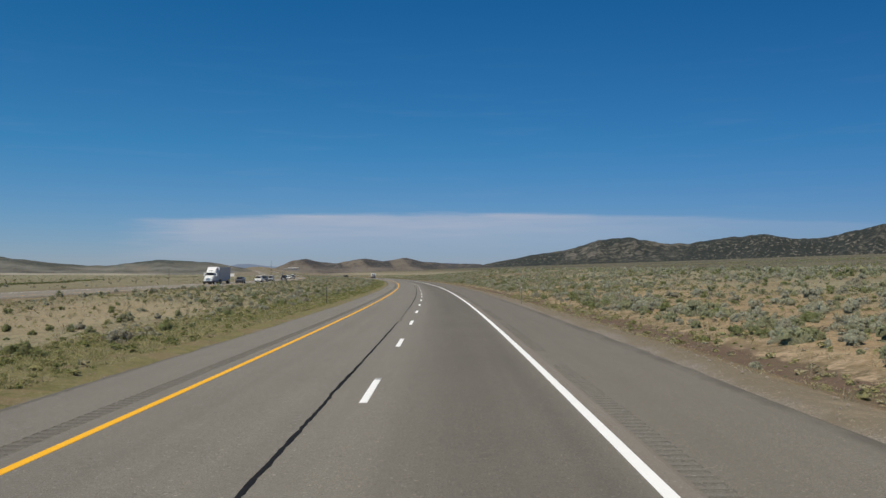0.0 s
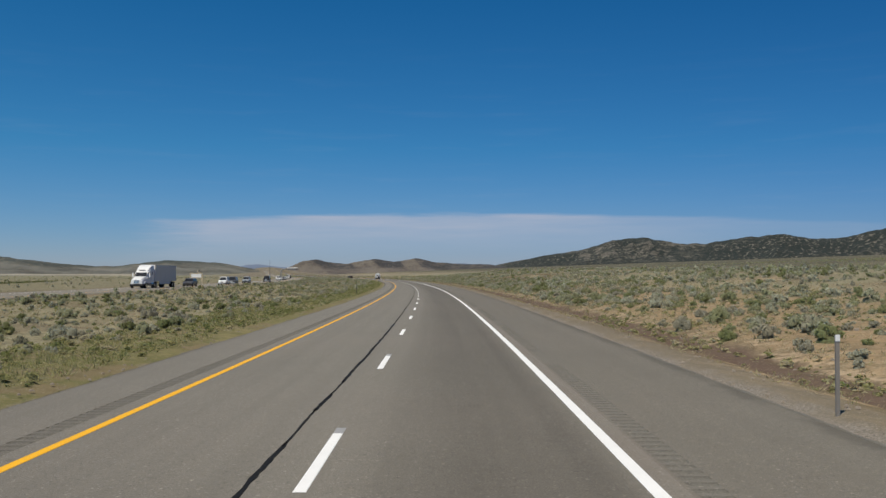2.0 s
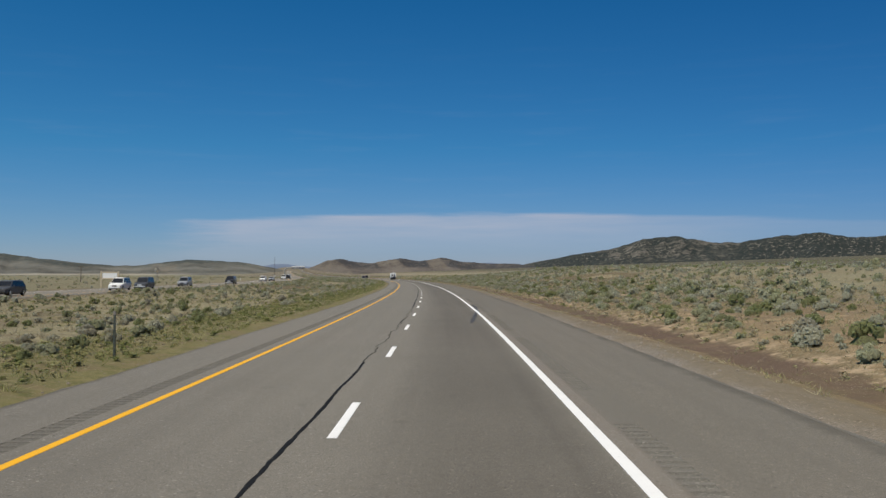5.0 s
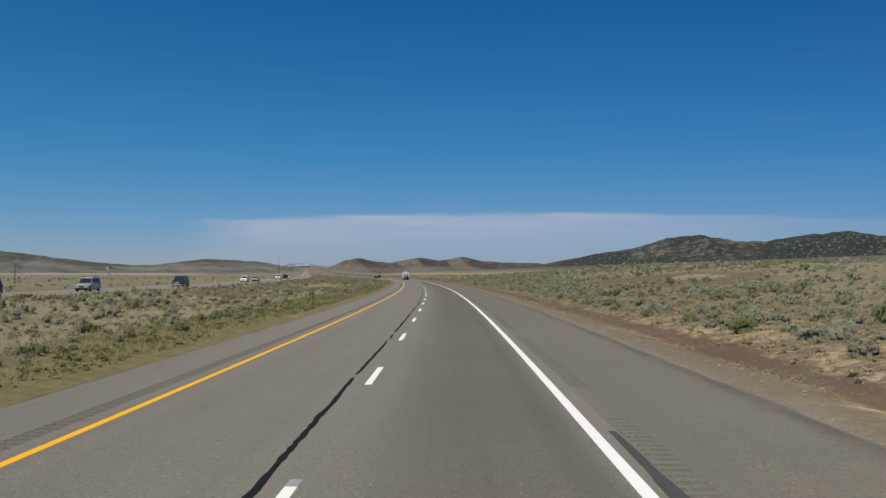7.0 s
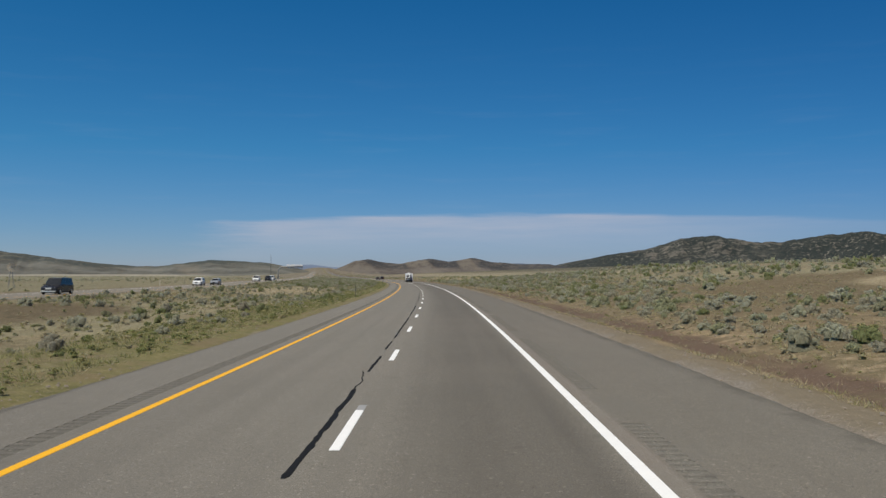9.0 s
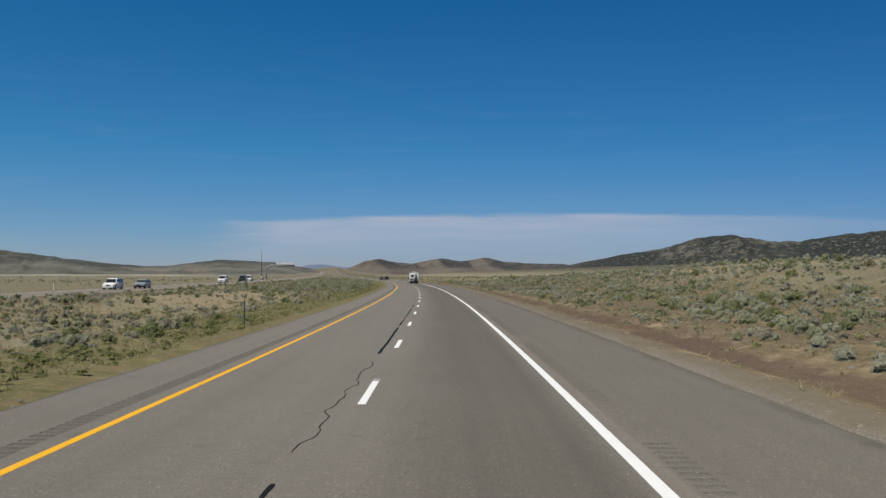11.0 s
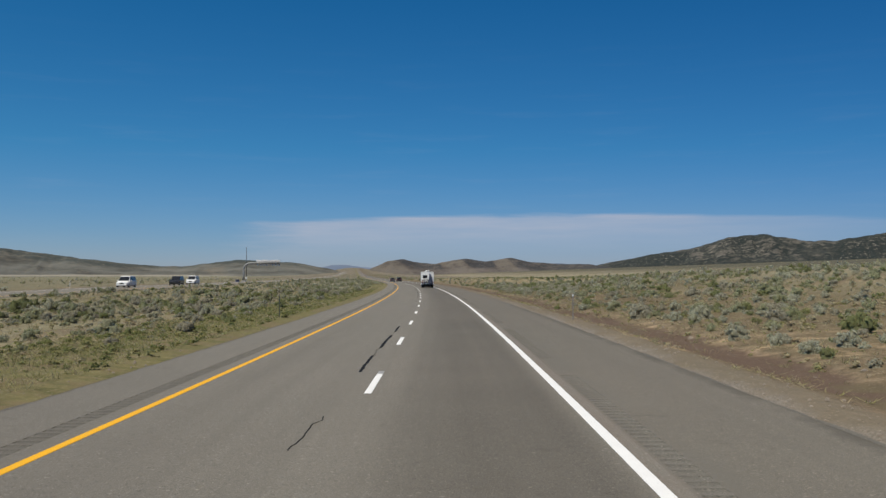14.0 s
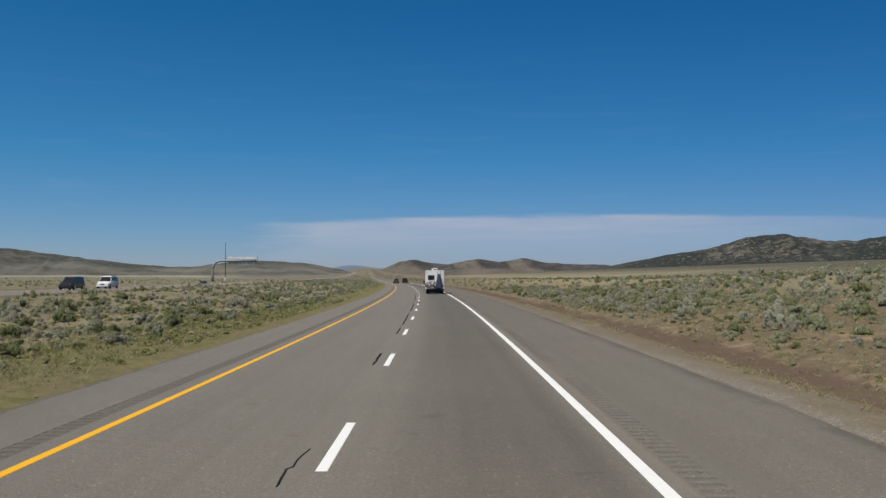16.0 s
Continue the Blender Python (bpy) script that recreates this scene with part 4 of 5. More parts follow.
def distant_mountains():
    """Mountains far beyond the gap in the hills, the haze put into their faint blue colour."""
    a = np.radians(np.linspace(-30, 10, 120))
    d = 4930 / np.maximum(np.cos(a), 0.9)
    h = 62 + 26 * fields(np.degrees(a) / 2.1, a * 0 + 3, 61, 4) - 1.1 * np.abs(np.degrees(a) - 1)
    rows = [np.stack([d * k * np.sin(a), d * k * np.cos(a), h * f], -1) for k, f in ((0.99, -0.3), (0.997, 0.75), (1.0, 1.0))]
    me = raw_mesh("backdrop", np.concatenate(rows), grid_faces(3, len(a))[:, ::-1], HAZE_BLUE, True)
    return tagged(new("backdrop", me), "mountains beyond the hills, coloured faint blue as by haze", "mountains", kind="structure")


distant_mountains()
# ---- plants and stones ----
rng = np.random.RandomState(7)


def blob(n_lat, n_lon, lumps, seed):
    """A lumpy dome, open below: verts and triangles."""
    r = np.random.RandomState(seed)
    v, f = [(0, 0, 1.0)], []
    for i in range(1, n_lat + 1):
        th = math.pi / 2 * i / n_lat
        for j in range(n_lon):
            a = 2 * math.pi * (j + 0.5 * (i % 2)) / n_lon
            k = 1 + lumps * (r.rand() - 0.5)
            v.append((math.sin(th) * math.cos(a) * k, math.sin(th) * math.sin(a) * k, max(0.0, math.cos(th)) * k - 0.05 * (i == n_lat)))
    for j in range(n_lon):
        f.append((0, 1 + j, 1 + (j + 1) % n_lon))
    for i in range(1, n_lat):
        a0, b0 = 1 + (i - 1) * n_lon, 1 + i * n_lon
        for j in range(n_lon):
            f.append((a0 + j, b0 + j, b0 + (j + 1) % n_lon)), f.append((a0 + j, b0 + (j + 1) % n_lon, a0 + (j + 1) % n_lon))
    return np.array(v), np.array(f)


def shrub_proto(leaves, size, seed, core=(7, 2, 6)):
    """One bushy plant about 1 m across and 0.8 m high: several lumpy domes of foliage fringed with small leafy sprays."""
    r = np.random.RandomState(seed)
    n = core[0]
    ang, out = 2 * math.pi * (np.arange(n) + 0.7 * r.rand(n)) / n * 1.6, 0.33 * np.sqrt((np.arange(n) + r.rand(n)) / n)
    lobes = np.stack([out * np.cos(ang), out * np.sin(ang), 0.42 * (1 - (out / 0.46) ** 2) * (0.75 + 0.4 * r.rand(n))], -1)
    wide = 0.13 + 0.08 * r.rand(n)
    cv, cf, ct, base = [], [], [], 0
    for k in range(n):
        bv, bf = blob(core[1], core[2], 0.42, seed * 13 + k)
        bv = bv * (wide[k], wide[k], wide[k] * 1.05) + lobes[k]
        low = np.arange(len(bv)) >= len(bv) - core[2]
        bv[low, 2] = np.maximum(lobes[k][2] - wide[k] * (0.35 + 0.4 * r.rand(core[2])), -0.02)
        bv[low, :2] = lobes[k][:2] + (bv[low, :2] - lobes[k][:2]) * 0.82
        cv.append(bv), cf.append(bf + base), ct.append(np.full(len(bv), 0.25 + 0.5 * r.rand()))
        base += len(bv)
    # low middle dome, with the most brown mixed in
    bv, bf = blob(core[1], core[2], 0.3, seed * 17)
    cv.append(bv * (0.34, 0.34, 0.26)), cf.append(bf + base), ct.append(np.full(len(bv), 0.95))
    cv, cf, ct = np.concatenate(cv), np.concatenate(cf), np.concatenate(ct)
    pick = r.randint(0, n, leaves)
    d = r.randn(leaves, 3)
    d[:, 2] = np.abs(d[:, 2]) * 0.95 - 0.12
    d /= np.linalg.norm(d, axis=1, keepdims=True)
    p = lobes[pick] + d * wide[pick][:, None] * (0.90 + 0.50 * r.rand(leaves, 1) ** 1.5)
    p[:, 2] = np.maximum(p[:, 2], 0.02)
    # leaf planes face outward from their dome, so that each clump is lit as a rounded mass
    face = d + 0.35 * r.randn(leaves, 3)
    face /= np.linalg.norm(face, axis=1, keepdims=True)
    grow = np.cross(face, r.randn(leaves, 3)) + (0, 0, 0.6)
    grow -= face * (grow * face).sum(1, keepdims=True)
    grow /= np.linalg.norm(grow, axis=1, keepdims=True)
    side = np.cross(face, grow)
    ln, wd = size * (0.6 + 0.9 * r.rand(leaves, 1)), size * (0.30 + 0.22 * r.rand(leaves, 1))
    leaf = np.stack([p - grow * ln * 0.5 - side * wd, p - grow * ln * 0.4 + side * wd, p + grow * ln * 0.6 + d * ln * 0.3], 1).reshape(-1, 3)
    tri = np.arange(leaves * 3).reshape(-1, 3) + len(cv)
    return np.concatenate([cv, leaf]), np.concatenate([cf, tri]), np.concatenate([ct, np.zeros(len(leaf))])


def scatter(name, protos, s, u, size, tall, tint, material, label, category, sink=0.03):
    """Plants or stones at s, u as ONE mesh."""
    x, y = road_xy(s, u)
    z = terrain(s, u) - sink
    turn = rng.rand(len(s)) * 2 * math.pi
    which = rng.randint(0, len(protos), len(s))
    vs, fs, ts, ws, base = [], [], [], [], 0
    for k, (pv, pf, dome_brown) in enumerate(protos):
        i = np.nonzero(which == k)[0]
        if not len(i):
            continue
        c, n = np.cos(turn[i])[:, None], np.sin(turn[i])[:, None]
        v = np.stack([x[i][:, None] + size[i][:, None] * (pv[:, 0] * c - pv[:, 1] * n), y[i][:, None] + size[i][:, None] * (pv[:, 0] * n + pv[:, 1] * c),
                      z[i][:, None] + tall[i][:, None] * pv[:, 2]], -1)
        vs.append(v.reshape(-1, 3)), fs.append((pf[None] + (base + len(pv) * np.arange(len(i)))[:, None, None]).reshape(-1, 3))
        ts.append(np.repeat(tint[i], len(pv))), ws.append(np.tile(dome_brown, len(i)))
        base += len(pv) * len(i)
    me = raw_mesh(name, np.concatenate(vs), np.concatenate(fs), material, True, tint=np.concatenate(ts), dome_brown=np.concatenate(ws))
    return tagged(new(name, me), label, category, kind="stuff")


def spread(n, s0, s1, u0, u1, clump=0.5, cell=9.0, seed=1, thin=0.0):
    """Random places, thinned out in clumps."""
    s, u = s0 + (s1 - s0) * rng.rand(n), u0 + (u1 - u0) * rng.rand(n)
    keep = rng.rand(n) < np.clip(0.62 + clump * 1.6 * fields(s / cell, u / cell, seed, 3), 0.03, 1) * (1 - thin * np.maximum(clearing(s, u, BROWN_CLEARINGS, 81), clearing(s, u, SANDY_CLEARINGS, 82)))
    return s[keep], u[keep]


def clear_of_roads(s, u):
    ok = ~((u > -54.5) & (u < -38.2)) & ~((u > -7.0) & (u < 8.6))
    return s[ok], u[ok]


def tints(s, u, seed, lo=0.0, hi=1.0):
    """Plant colour: drifts over the ground with odd plants between."""
    t = 0.42 + 0.30 * fields(s / 26.0, u / 26.0, seed, 3) + 0.27 * rng.randn(len(s))
    return np.clip(lo + (hi - lo) * t, 0, 1)


CLOSE = [shrub_proto(115, 0.092, 100 + k, (5, 2, 5)) for k in range(8)]
NEAR = [shrub_proto(42, 0.14, 150 + k, (3, 2, 4)) for k in range(7)]
MIDDLE = [shrub_proto(14, 0.25, 200 + k, (2, 2, 4)) for k in range(5)]
DISTANT = [shrub_proto(5, 0.40, 300 + k, (2, 1, 4)) for k in range(4)]


def sage_zone(protos, n, s0, s1, u0, u1, label, seed, clump=0.55, big=1.0, cell=11.0, lift=0.0, grey=1.0):
    s, u = clear_of_roads(*spread(n, s0, s1, u0, u1, clump, cell, seed, 0.82))
    size = big * np.clip(0.32 + 0.36 * rng.gamma(1.6, 0.75, len(s)), 0.26, 1.6)
    tall = size * (0.72 + 0.30 * rng.rand(len(s)))
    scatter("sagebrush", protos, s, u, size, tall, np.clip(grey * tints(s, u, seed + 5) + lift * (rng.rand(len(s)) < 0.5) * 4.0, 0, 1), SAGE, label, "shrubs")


sage_zone(CLOSE, 3700, 8, 565, 12.2, 24, "grey-green sagebrush scattered over tan soil", 11, 0.5, 0.88)
sage_zone(NEAR, 6400, 8, 580, 23, 50, "grey sagebrush on the slope beside the road", 11, 0.45)
sage_zone(CLOSE, 420, 455, 565, 12.6, 26, "thick green and silver sagebrush beside the ditch", 27, 0.4, 1.0, lift=0.12)
sage_zone(NEAR, 260, 565, 610, 12.2, 24, "sagebrush on the slope further along", 11)
sage_zone(CLOSE, 2200, 8, 550, -21, -9.4, "sagebrush and low green shrubs in the median", 12, 0.5, 0.72, lift=0.12)
sage_zone(NEAR, 4600, 8, 640, -38.4, -19, "grey sagebrush across the median", 12, big=0.8)
sage_zone(CLOSE, 650, 432, 540, -30, -9.3, "thick grey and green shrubs filling the median", 47, 0.3, 0.95, lift=0.1)
sage_zone(NEAR, 500, 550, 640, -21, -9.6, "median shrubs further along", 12)
sage_zone(MIDDLE, 9500, 30, 620, 48, 150, "grey sagebrush on the rising ground", 13, big=1.3)
sage_zone(MIDDLE, 2600, 620, 1000, 46, 190, "bands of dark scrub on open tan grass", 23, 1.1, 1.2, 40.0, grey=0.35)
sage_zone(MIDDLE, 3600, 60, 1000, -190, -54.5, "sparse sagebrush beyond the far carriageway", 14, 0.9, 0.8, 24.0)
sage_zone(MIDDLE, 2600, 640, 1050, -38.5, -8, "sagebrush in the median further on", 15)
sage_zone(MIDDLE, 900, 590, 1050, 12, 46, "sagebrush beside the road further on", 16)
sage_zone(DISTANT, 11000, 120, 1250, 150, 760, "dark scrub covering the distant plain", 17, 0.7, 1.6, 60.0, grey=0.3)
sage_zone(DISTANT, 3600, 200, 2300, -900, -190, "scattered dark scrub on the distant plain", 18, 0.9, 1.5, 80.0)
sage_zone(DISTANT, 1800, 1050, 2400, -38, 46, "scrub round the distant road", 19, 0.6, 1.3, 40.0, grey=0.5)


def scrub_line():
    """A straight row of dark scrub on a low bank out on the plain."""
    s = 150 + 230 * rng.rand(420)
    u = -80.0 - 0.19 * (s - 170) + 0.7 * rng.randn(420)
    size = 0.5 + 0.5 * rng.rand(420)
    scatter("sagebrush", MIDDLE, s, u, size * 1.5, size * 0.8, 0.12 * rng.rand(420), SAGE, "row of dark scrub out on the plain", "shrubs")


scrub_line()


def tuft_proto(blades, seed, lean=0.5):
    r = np.random.RandomState(seed)
    a = r.rand(blades) * 2 * math.pi
    root = np.stack([np.cos(a) * 0.16 * r.rand(blades), np.sin(a) * 0.16 * r.rand(blades), a * 0], -1)
    b = a + 0.9 * r.randn(blades)
    tip = root + np.stack([np.cos(b) * lean * r.rand(blades), np.sin(b) * lean * r.rand(blades), 0.6 + 0.4 * r.rand(blades)], -1)
    w = np.stack([-np.sin(b), np.cos(b), b * 0], -1) * 0.013
    return np.stack([root - w, root + w, tip], 1).reshape(-1, 3), np.arange(blades * 3).reshape(-1, 3), np.zeros(blades * 3)


TUFTS = [tuft_proto(8, 400 + k, 0.6) for k in range(6)]


def grass_zone(n, s0, s1, u0, u1, high, lo, hi, label, seed, clump=0.5, cell=5.0):
    s, u = clear_of_roads(*spread(n, s0, s1, u0, u1, clump, cell, seed))
    size = 0.55 + 0.5 * rng.rand(len(s))
    tall = high * (0.5 + 0.9 * rng.rand(len(s)))
    scatter("grass", TUFTS, s, u, size, tall, tints(s, u, seed, lo, hi), GRASS, label, "grass", 0.01)


grass_zone(32000, 4, 520, -12.5, -6.35, 0.19, -0.05, 0.75, "green and yellow grass along the left verge", 31, 0.45)
grass_zone(9000, 4, 520, 8.7, 13.5, 0.14, 0.25, 1.2, "sparse dry grass along the right verge", 32, 0.8)
grass_zone(24000, 8, 520, 12, 40, 0.24, 0.35, 1.25, "dry tan grass between the shrubs", 33, 0.6)
grass_zone(12000, 8, 560, -38.4, -11, 0.30, 0.45, 1.2, "dry grass in the median", 34, 0.7, 12.0)
grass_zone(5000, 520, 900, -13.5, -7.0, 0.22, -0.05, 0.75, "green grass along the verge further on", 35)


LOW = []
for k in range(5):
    v_, f_, w_ = shrub_proto(15, 0.21, 450 + k, (1, 1, 4))
    LOW.append((v_ * (1.1, 1.1, 0.62), f_, w_))


def low_plants(n, u0, u1, lo, hi, label, seed, s1=530.0):
    s, u = clear_of_roads(*spread(n, 6, s1, u0, u1, 0.7, 6.0, seed, 0.75))
    size = 0.18 + 0.44 * rng.rand(len(s)) ** 2
    scatter("low_plants", LOW, s, u, size, size * 1.0, tints(s, u, seed, lo, hi), GRASS, label, "plants", 0.01)


low_plants(20000, 11.2, 32, 0.15, 1.15, "low tufted plants on bare soil", 36)
low_plants(13000, -12.5, -6.3, -0.15, 0.7, "low green plants on the left verge", 38)
low_plants(900, 10.0, 11.7, 0.05, 0.75, "yellow-green weeds in the side ditch", 39, 110.0)
low_plants(15000, -34, -10, 0.05, 1.0, "low green and tan plants in the median", 37)


def pebble(seed):
    v, f = blob(2, 5, 0.6, seed)
    return v * (0.5, 0.5, 0.6), f, np.zeros(len(v))


PEBBLES = [pebble(500 + k) for k in range(5)]


def stones(n, u0, u1, lo, hi, label, seed):
    s, u = spread(n, 5, 470, u0, u1, 0.6, 3.0, seed)
    size = lo + (hi - lo) * rng.rand(len(s)) ** 3
    scatter("gravel", PEBBLES, s, u, size, size * 0.7, rng.rand(len(s)), STONE, label, "stones", 0.0)


stones(4500, 7.25, 9.2, 0.03, 0.12, "loose grey and tan gravel beside the pavement", 41)
stones(2000, -6.8, -6.0, 0.03, 0.10, "loose gravel at the left pavement edge", 42)
stones(3000, 7.12, 7.7, 0.03, 0.09, "dark and pale stones crumbling along the pavement edge", 44)
stones(1500, 10.5, 30.0, 0.06, 0.26, "pale stones on the desert soil", 43)


def verge_shrubs():
    """The single bushes nearest the road, each a thing of its own."""
    made = []
    kinds = (("low rounded grey-green sagebrush on tan soil", 0.45), ("bright green rabbitbrush on the sandy verge", 0.97), ("half-dead brownish sagebrush with bare twigs", 0.74))
    for k, (label, tint) in enumerate(kinds):
        for j in range(2):
            v, f, dome_brown = shrub_proto(280, 0.064, 600 + 10 * k + j, (8, 3, 7))
            me = raw_mesh("sagebrush", v, f, SAGE, True, tint=np.full(len(v), tint), dome_brown=dome_brown)
            made.append((me, label))
    for k in range(170):
        side = k % 3 == 0
        s, u = 12 + 450 * (k + rng.rand()) / 170, (-9.0 - 4.0 * rng.rand() if side else 11.6 + 6.5 * rng.rand())
        me, label = made[rng.randint(0, len(made))]
        ob = new("sagebrush", me)
        x, y = road_xy(s, u)
        size = 0.45 + 0.55 * rng.rand()
        ob.matrix_world = pose(float(x), float(y), float(terrain(s, u)) - 0.03, 0, 0, 360 * rng.rand()) @ Matrix.Diagonal((size, size, size * (0.75 + 0.3 * rng.rand()), 1))
        tagged(ob, label, "shrub", "bushes along the verge")
    # a few that stand out: s, u, width, kind
    for s, u, size, kind in ((460.5, 13.4, 0.95, 2), (459.8, 10.9, 0.62, 2), (466.0, 16.8, 0.7, 0), (276.0, 14.6, 1.0, 2), (279.0, 17.6, 1.25, 0), (268.0, 12.6, 0.55, 3), (24.5, 9.9, 0.42, 1), (33.0, 17.5, 0.8, 0), (221.0, 14.0, 0.85, 1), (224.0, 18.5, 0.9, 0)):
        me, label = made[kind]
        ob = new("sagebrush", me)
        x, y = road_xy(s, u)
        ob.matrix_world = pose(float(x), float(y), float(terrain(s, u)) - 0.03, 0, 0, s * 37 % 360) @ Matrix.Diagonal((size, size, size * 0.95, 1))
        tagged(ob, label, "shrub", "bushes along the verge")


verge_shrubs()
# ---- vehicles: x to their right, y ahead, z up ----


def prism(bm, pts, thick):
    """A flat polygon (points in order) given thickness along its normal."""
    vs = [bm.verts.new(p) for p in pts]
    f = bm.faces.new(vs)
    f.normal_update()
    n = f.normal.copy() * thick
    ws = [bm.verts.new(v.co + n) for v in vs]
    bm.faces.new(list(reversed(ws)))
    for i in range(len(vs)):
        bm.faces.new((vs[i], ws[i], ws[(i + 1) % len(vs)], vs[(i + 1) % len(vs)]))
    bmesh.ops.recalc_face_normals(bm, faces=bm.faces)
    return bm


def wheel(parent, x, y, radius, width, rim=CHROME, sides=18):
    w = part("wheel", disc(bmesh.new(), x, y, radius, radius, width, sides), RUBBER, parent, smooth=False)
    out = math.copysign(width / 2 + 0.006, x)
    part("rim", disc(bmesh.new(), x + out, y, radius, radius * 0.62, 0.03, sides), rim, w, "bright metal rim")
    return w


def car(name, m, paint, label, category, length=4.8, width=1.9, height=1.75, hood=1.25, belt=1.02, tail=0.25, rack=False, group="oncoming cars", chrome=False):
    """A car with a hood, a glazed cabin and an upright or sloping tail."""
    t = thing(name, m, label, category, group)
    L, W, r = length / 2, width / 2, 0.36
    low = 0.30
    part("body", hull(bmesh.new(), [(-L, W * 0.86, W * 0.80, low + 0.12, belt - 0.12, belt - 0.04), (-L + 0.25, W, W * 0.93, low, belt - 0.06, belt), (0, W, W * 0.93, low - 0.04, belt - 0.06, belt),
                                    (L - hood, W, W * 0.93, low, belt - 0.08, belt), (L - 0.35, W * 0.97, W * 0.88, low, belt - 0.22, belt - 0.12), (L, W * 0.84, W * 0.76, low + 0.1, belt - 0.40, belt - 0.26)]), paint, t, smooth=False)
    y0, y1, y2, y3 = -L + 0.06, -L + 0.06 + tail, L - hood - 0.75, L - hood + 0.05
    wt = W * 0.76
    part("cabin", hull(bmesh.new(), [(y0, W * 0.90, W * 0.86, belt - 0.03, belt, belt + 0.03), (y1, W * 0.91, wt, belt - 0.03, belt + 0.02, height - 0.03), ((y1 + y2) / 2, W * 0.91, wt, belt - 0.03, belt + 0.02, height),
                                     (y2, W * 0.91, wt, belt - 0.03, belt + 0.02, height - 0.03), (y3, W * 0.90, W * 0.86, belt - 0.03, belt, belt + 0.03)]), paint, t)
    zb, zt = belt + 0.06, height - 0.12
    k = lambda z: (z - belt) / (height - belt)
    wx = lambda z: W * 0.91 + (wt - W * 0.91) * k(z) + 0.004
    ys = lambda z: y3 + (y2 - y3) * k(z) + 0.035
    yr = lambda z: y0 + (y1 - y0) * k(z) - 0.035
    part("windshield", prism(bmesh.new(), [(-wx(zb) * 0.90, ys(zb), zb), (wx(zb) * 0.90, ys(zb), zb), (wx(zt) * 0.90, ys(zt), zt), (-wx(zt) * 0.90, ys(zt), zt)], 0.012), GLASS_DARK, t, "dark tinted glass")
    part("rear_window", prism(bmesh.new(), [(wx(zb) * 0.88, yr(zb), zb), (-wx(zb) * 0.88, yr(zb), zb), (-wx(zt) * 0.88, yr(zt), zt), (wx(zt) * 0.88, yr(zt), zt)], 0.012), GLASS_DARK, t, "dark tinted glass")
    cuts = np.linspace(0, 1, 4)
    for side in (-1, 1):
        for a, b in zip(cuts, cuts[1:]):
            f = lambda z, q: (yr(z) + 0.14) + (ys(z) - yr(z) - 0.30) * q
            pts = [(side * wx(zb), f(zb, a + 0.02), zb), (side * wx(zb), f(zb, b - 0.02), zb), (side * wx(zt), f(zt, b - 0.02), zt), (side * wx(zt), f(zt, a + 0.02), zt)]
            part("side_window", prism(bmesh.new(), pts if side > 0 else pts[::-1], 0.01), GLASS_DARK, t, "dark tinted glass")
        part("headlight", box(bmesh.new(), side * W * 0.58 - 0.19, side * W * 0.58 + 0.19, L - 0.12, L - 0.015, belt - 0.40, belt - 0.24, 0.03), LAMP_GLASS, t, "clear headlamp")
        part("taillight", box(bmesh.new(), side * W * 0.76 - 0.09, side * W * 0.76 + 0.09, -L - 0.012, -L + 0.08, belt - 0.42, belt - 0.10, 0.02), RED_LENS, t, "red lamp")
        part("mirror", box(bmesh.new(), side * (W + 0.10) - 0.10, side * (W + 0.10) + 0.10, y3 - 0.42, y3 - 0.32, belt - 0.02, belt + 0.14, 0.03), paint, t)
        for y in (-L + 0.88, L - 0.90):
            wheel(t, side * (W - 0.10), y, r, 0.24)
    part("grille", box(bmesh.new(), -W * 0.36, W * 0.36, L - 0.06, L + 0.012, belt - 0.50, belt - 0.26, 0.02), BUMPER_METAL if chrome else DARK_PLASTIC, t, "chrome grille" if chrome else "black grille")
    part("front_bumper", box(bmesh.new(), -W * 0.88, W * 0.88, L - 0.22, L + 0.05, low, low + 0.20, 0.05), BUMPER_METAL if chrome else (DARK_PLASTIC if paint is not PAINT_WHITE else paint), t, "bright metal bumper" if chrome else "")
    part("rear_bumper", box(bmesh.new(), -W * 0.88, W * 0.88, -L - 0.05, -L + 0.2, low + 0.02, low + 0.22, 0.05), DARK_PLASTIC, t)
    part("underbody", box(bmesh.new(), -W * 0.85, W * 0.85, -L + 0.3, L - 0.3, 0.20, low + 0.05), DARK_PLASTIC, t)
    if rack:
        for side in (-1, 1):
            part("roof_rail", tube(bmesh.new(), [(side * wt * 0.85, y1 + 0.1, height - 0.02), (side * wt * 0.85, y1 + 0.15, height + 0.09), (side * wt * 0.85, y2 - 0.15, height + 0.09), (side * wt * 0.85, y2 - 0.1, height - 0.02)], 0.025, 6), DARK_PLASTIC, t)
    return t


def on_far_road(s, u, turn=180.0):
    return beside(s, u, float(opposite_rise(s)) + 0.004, turn)


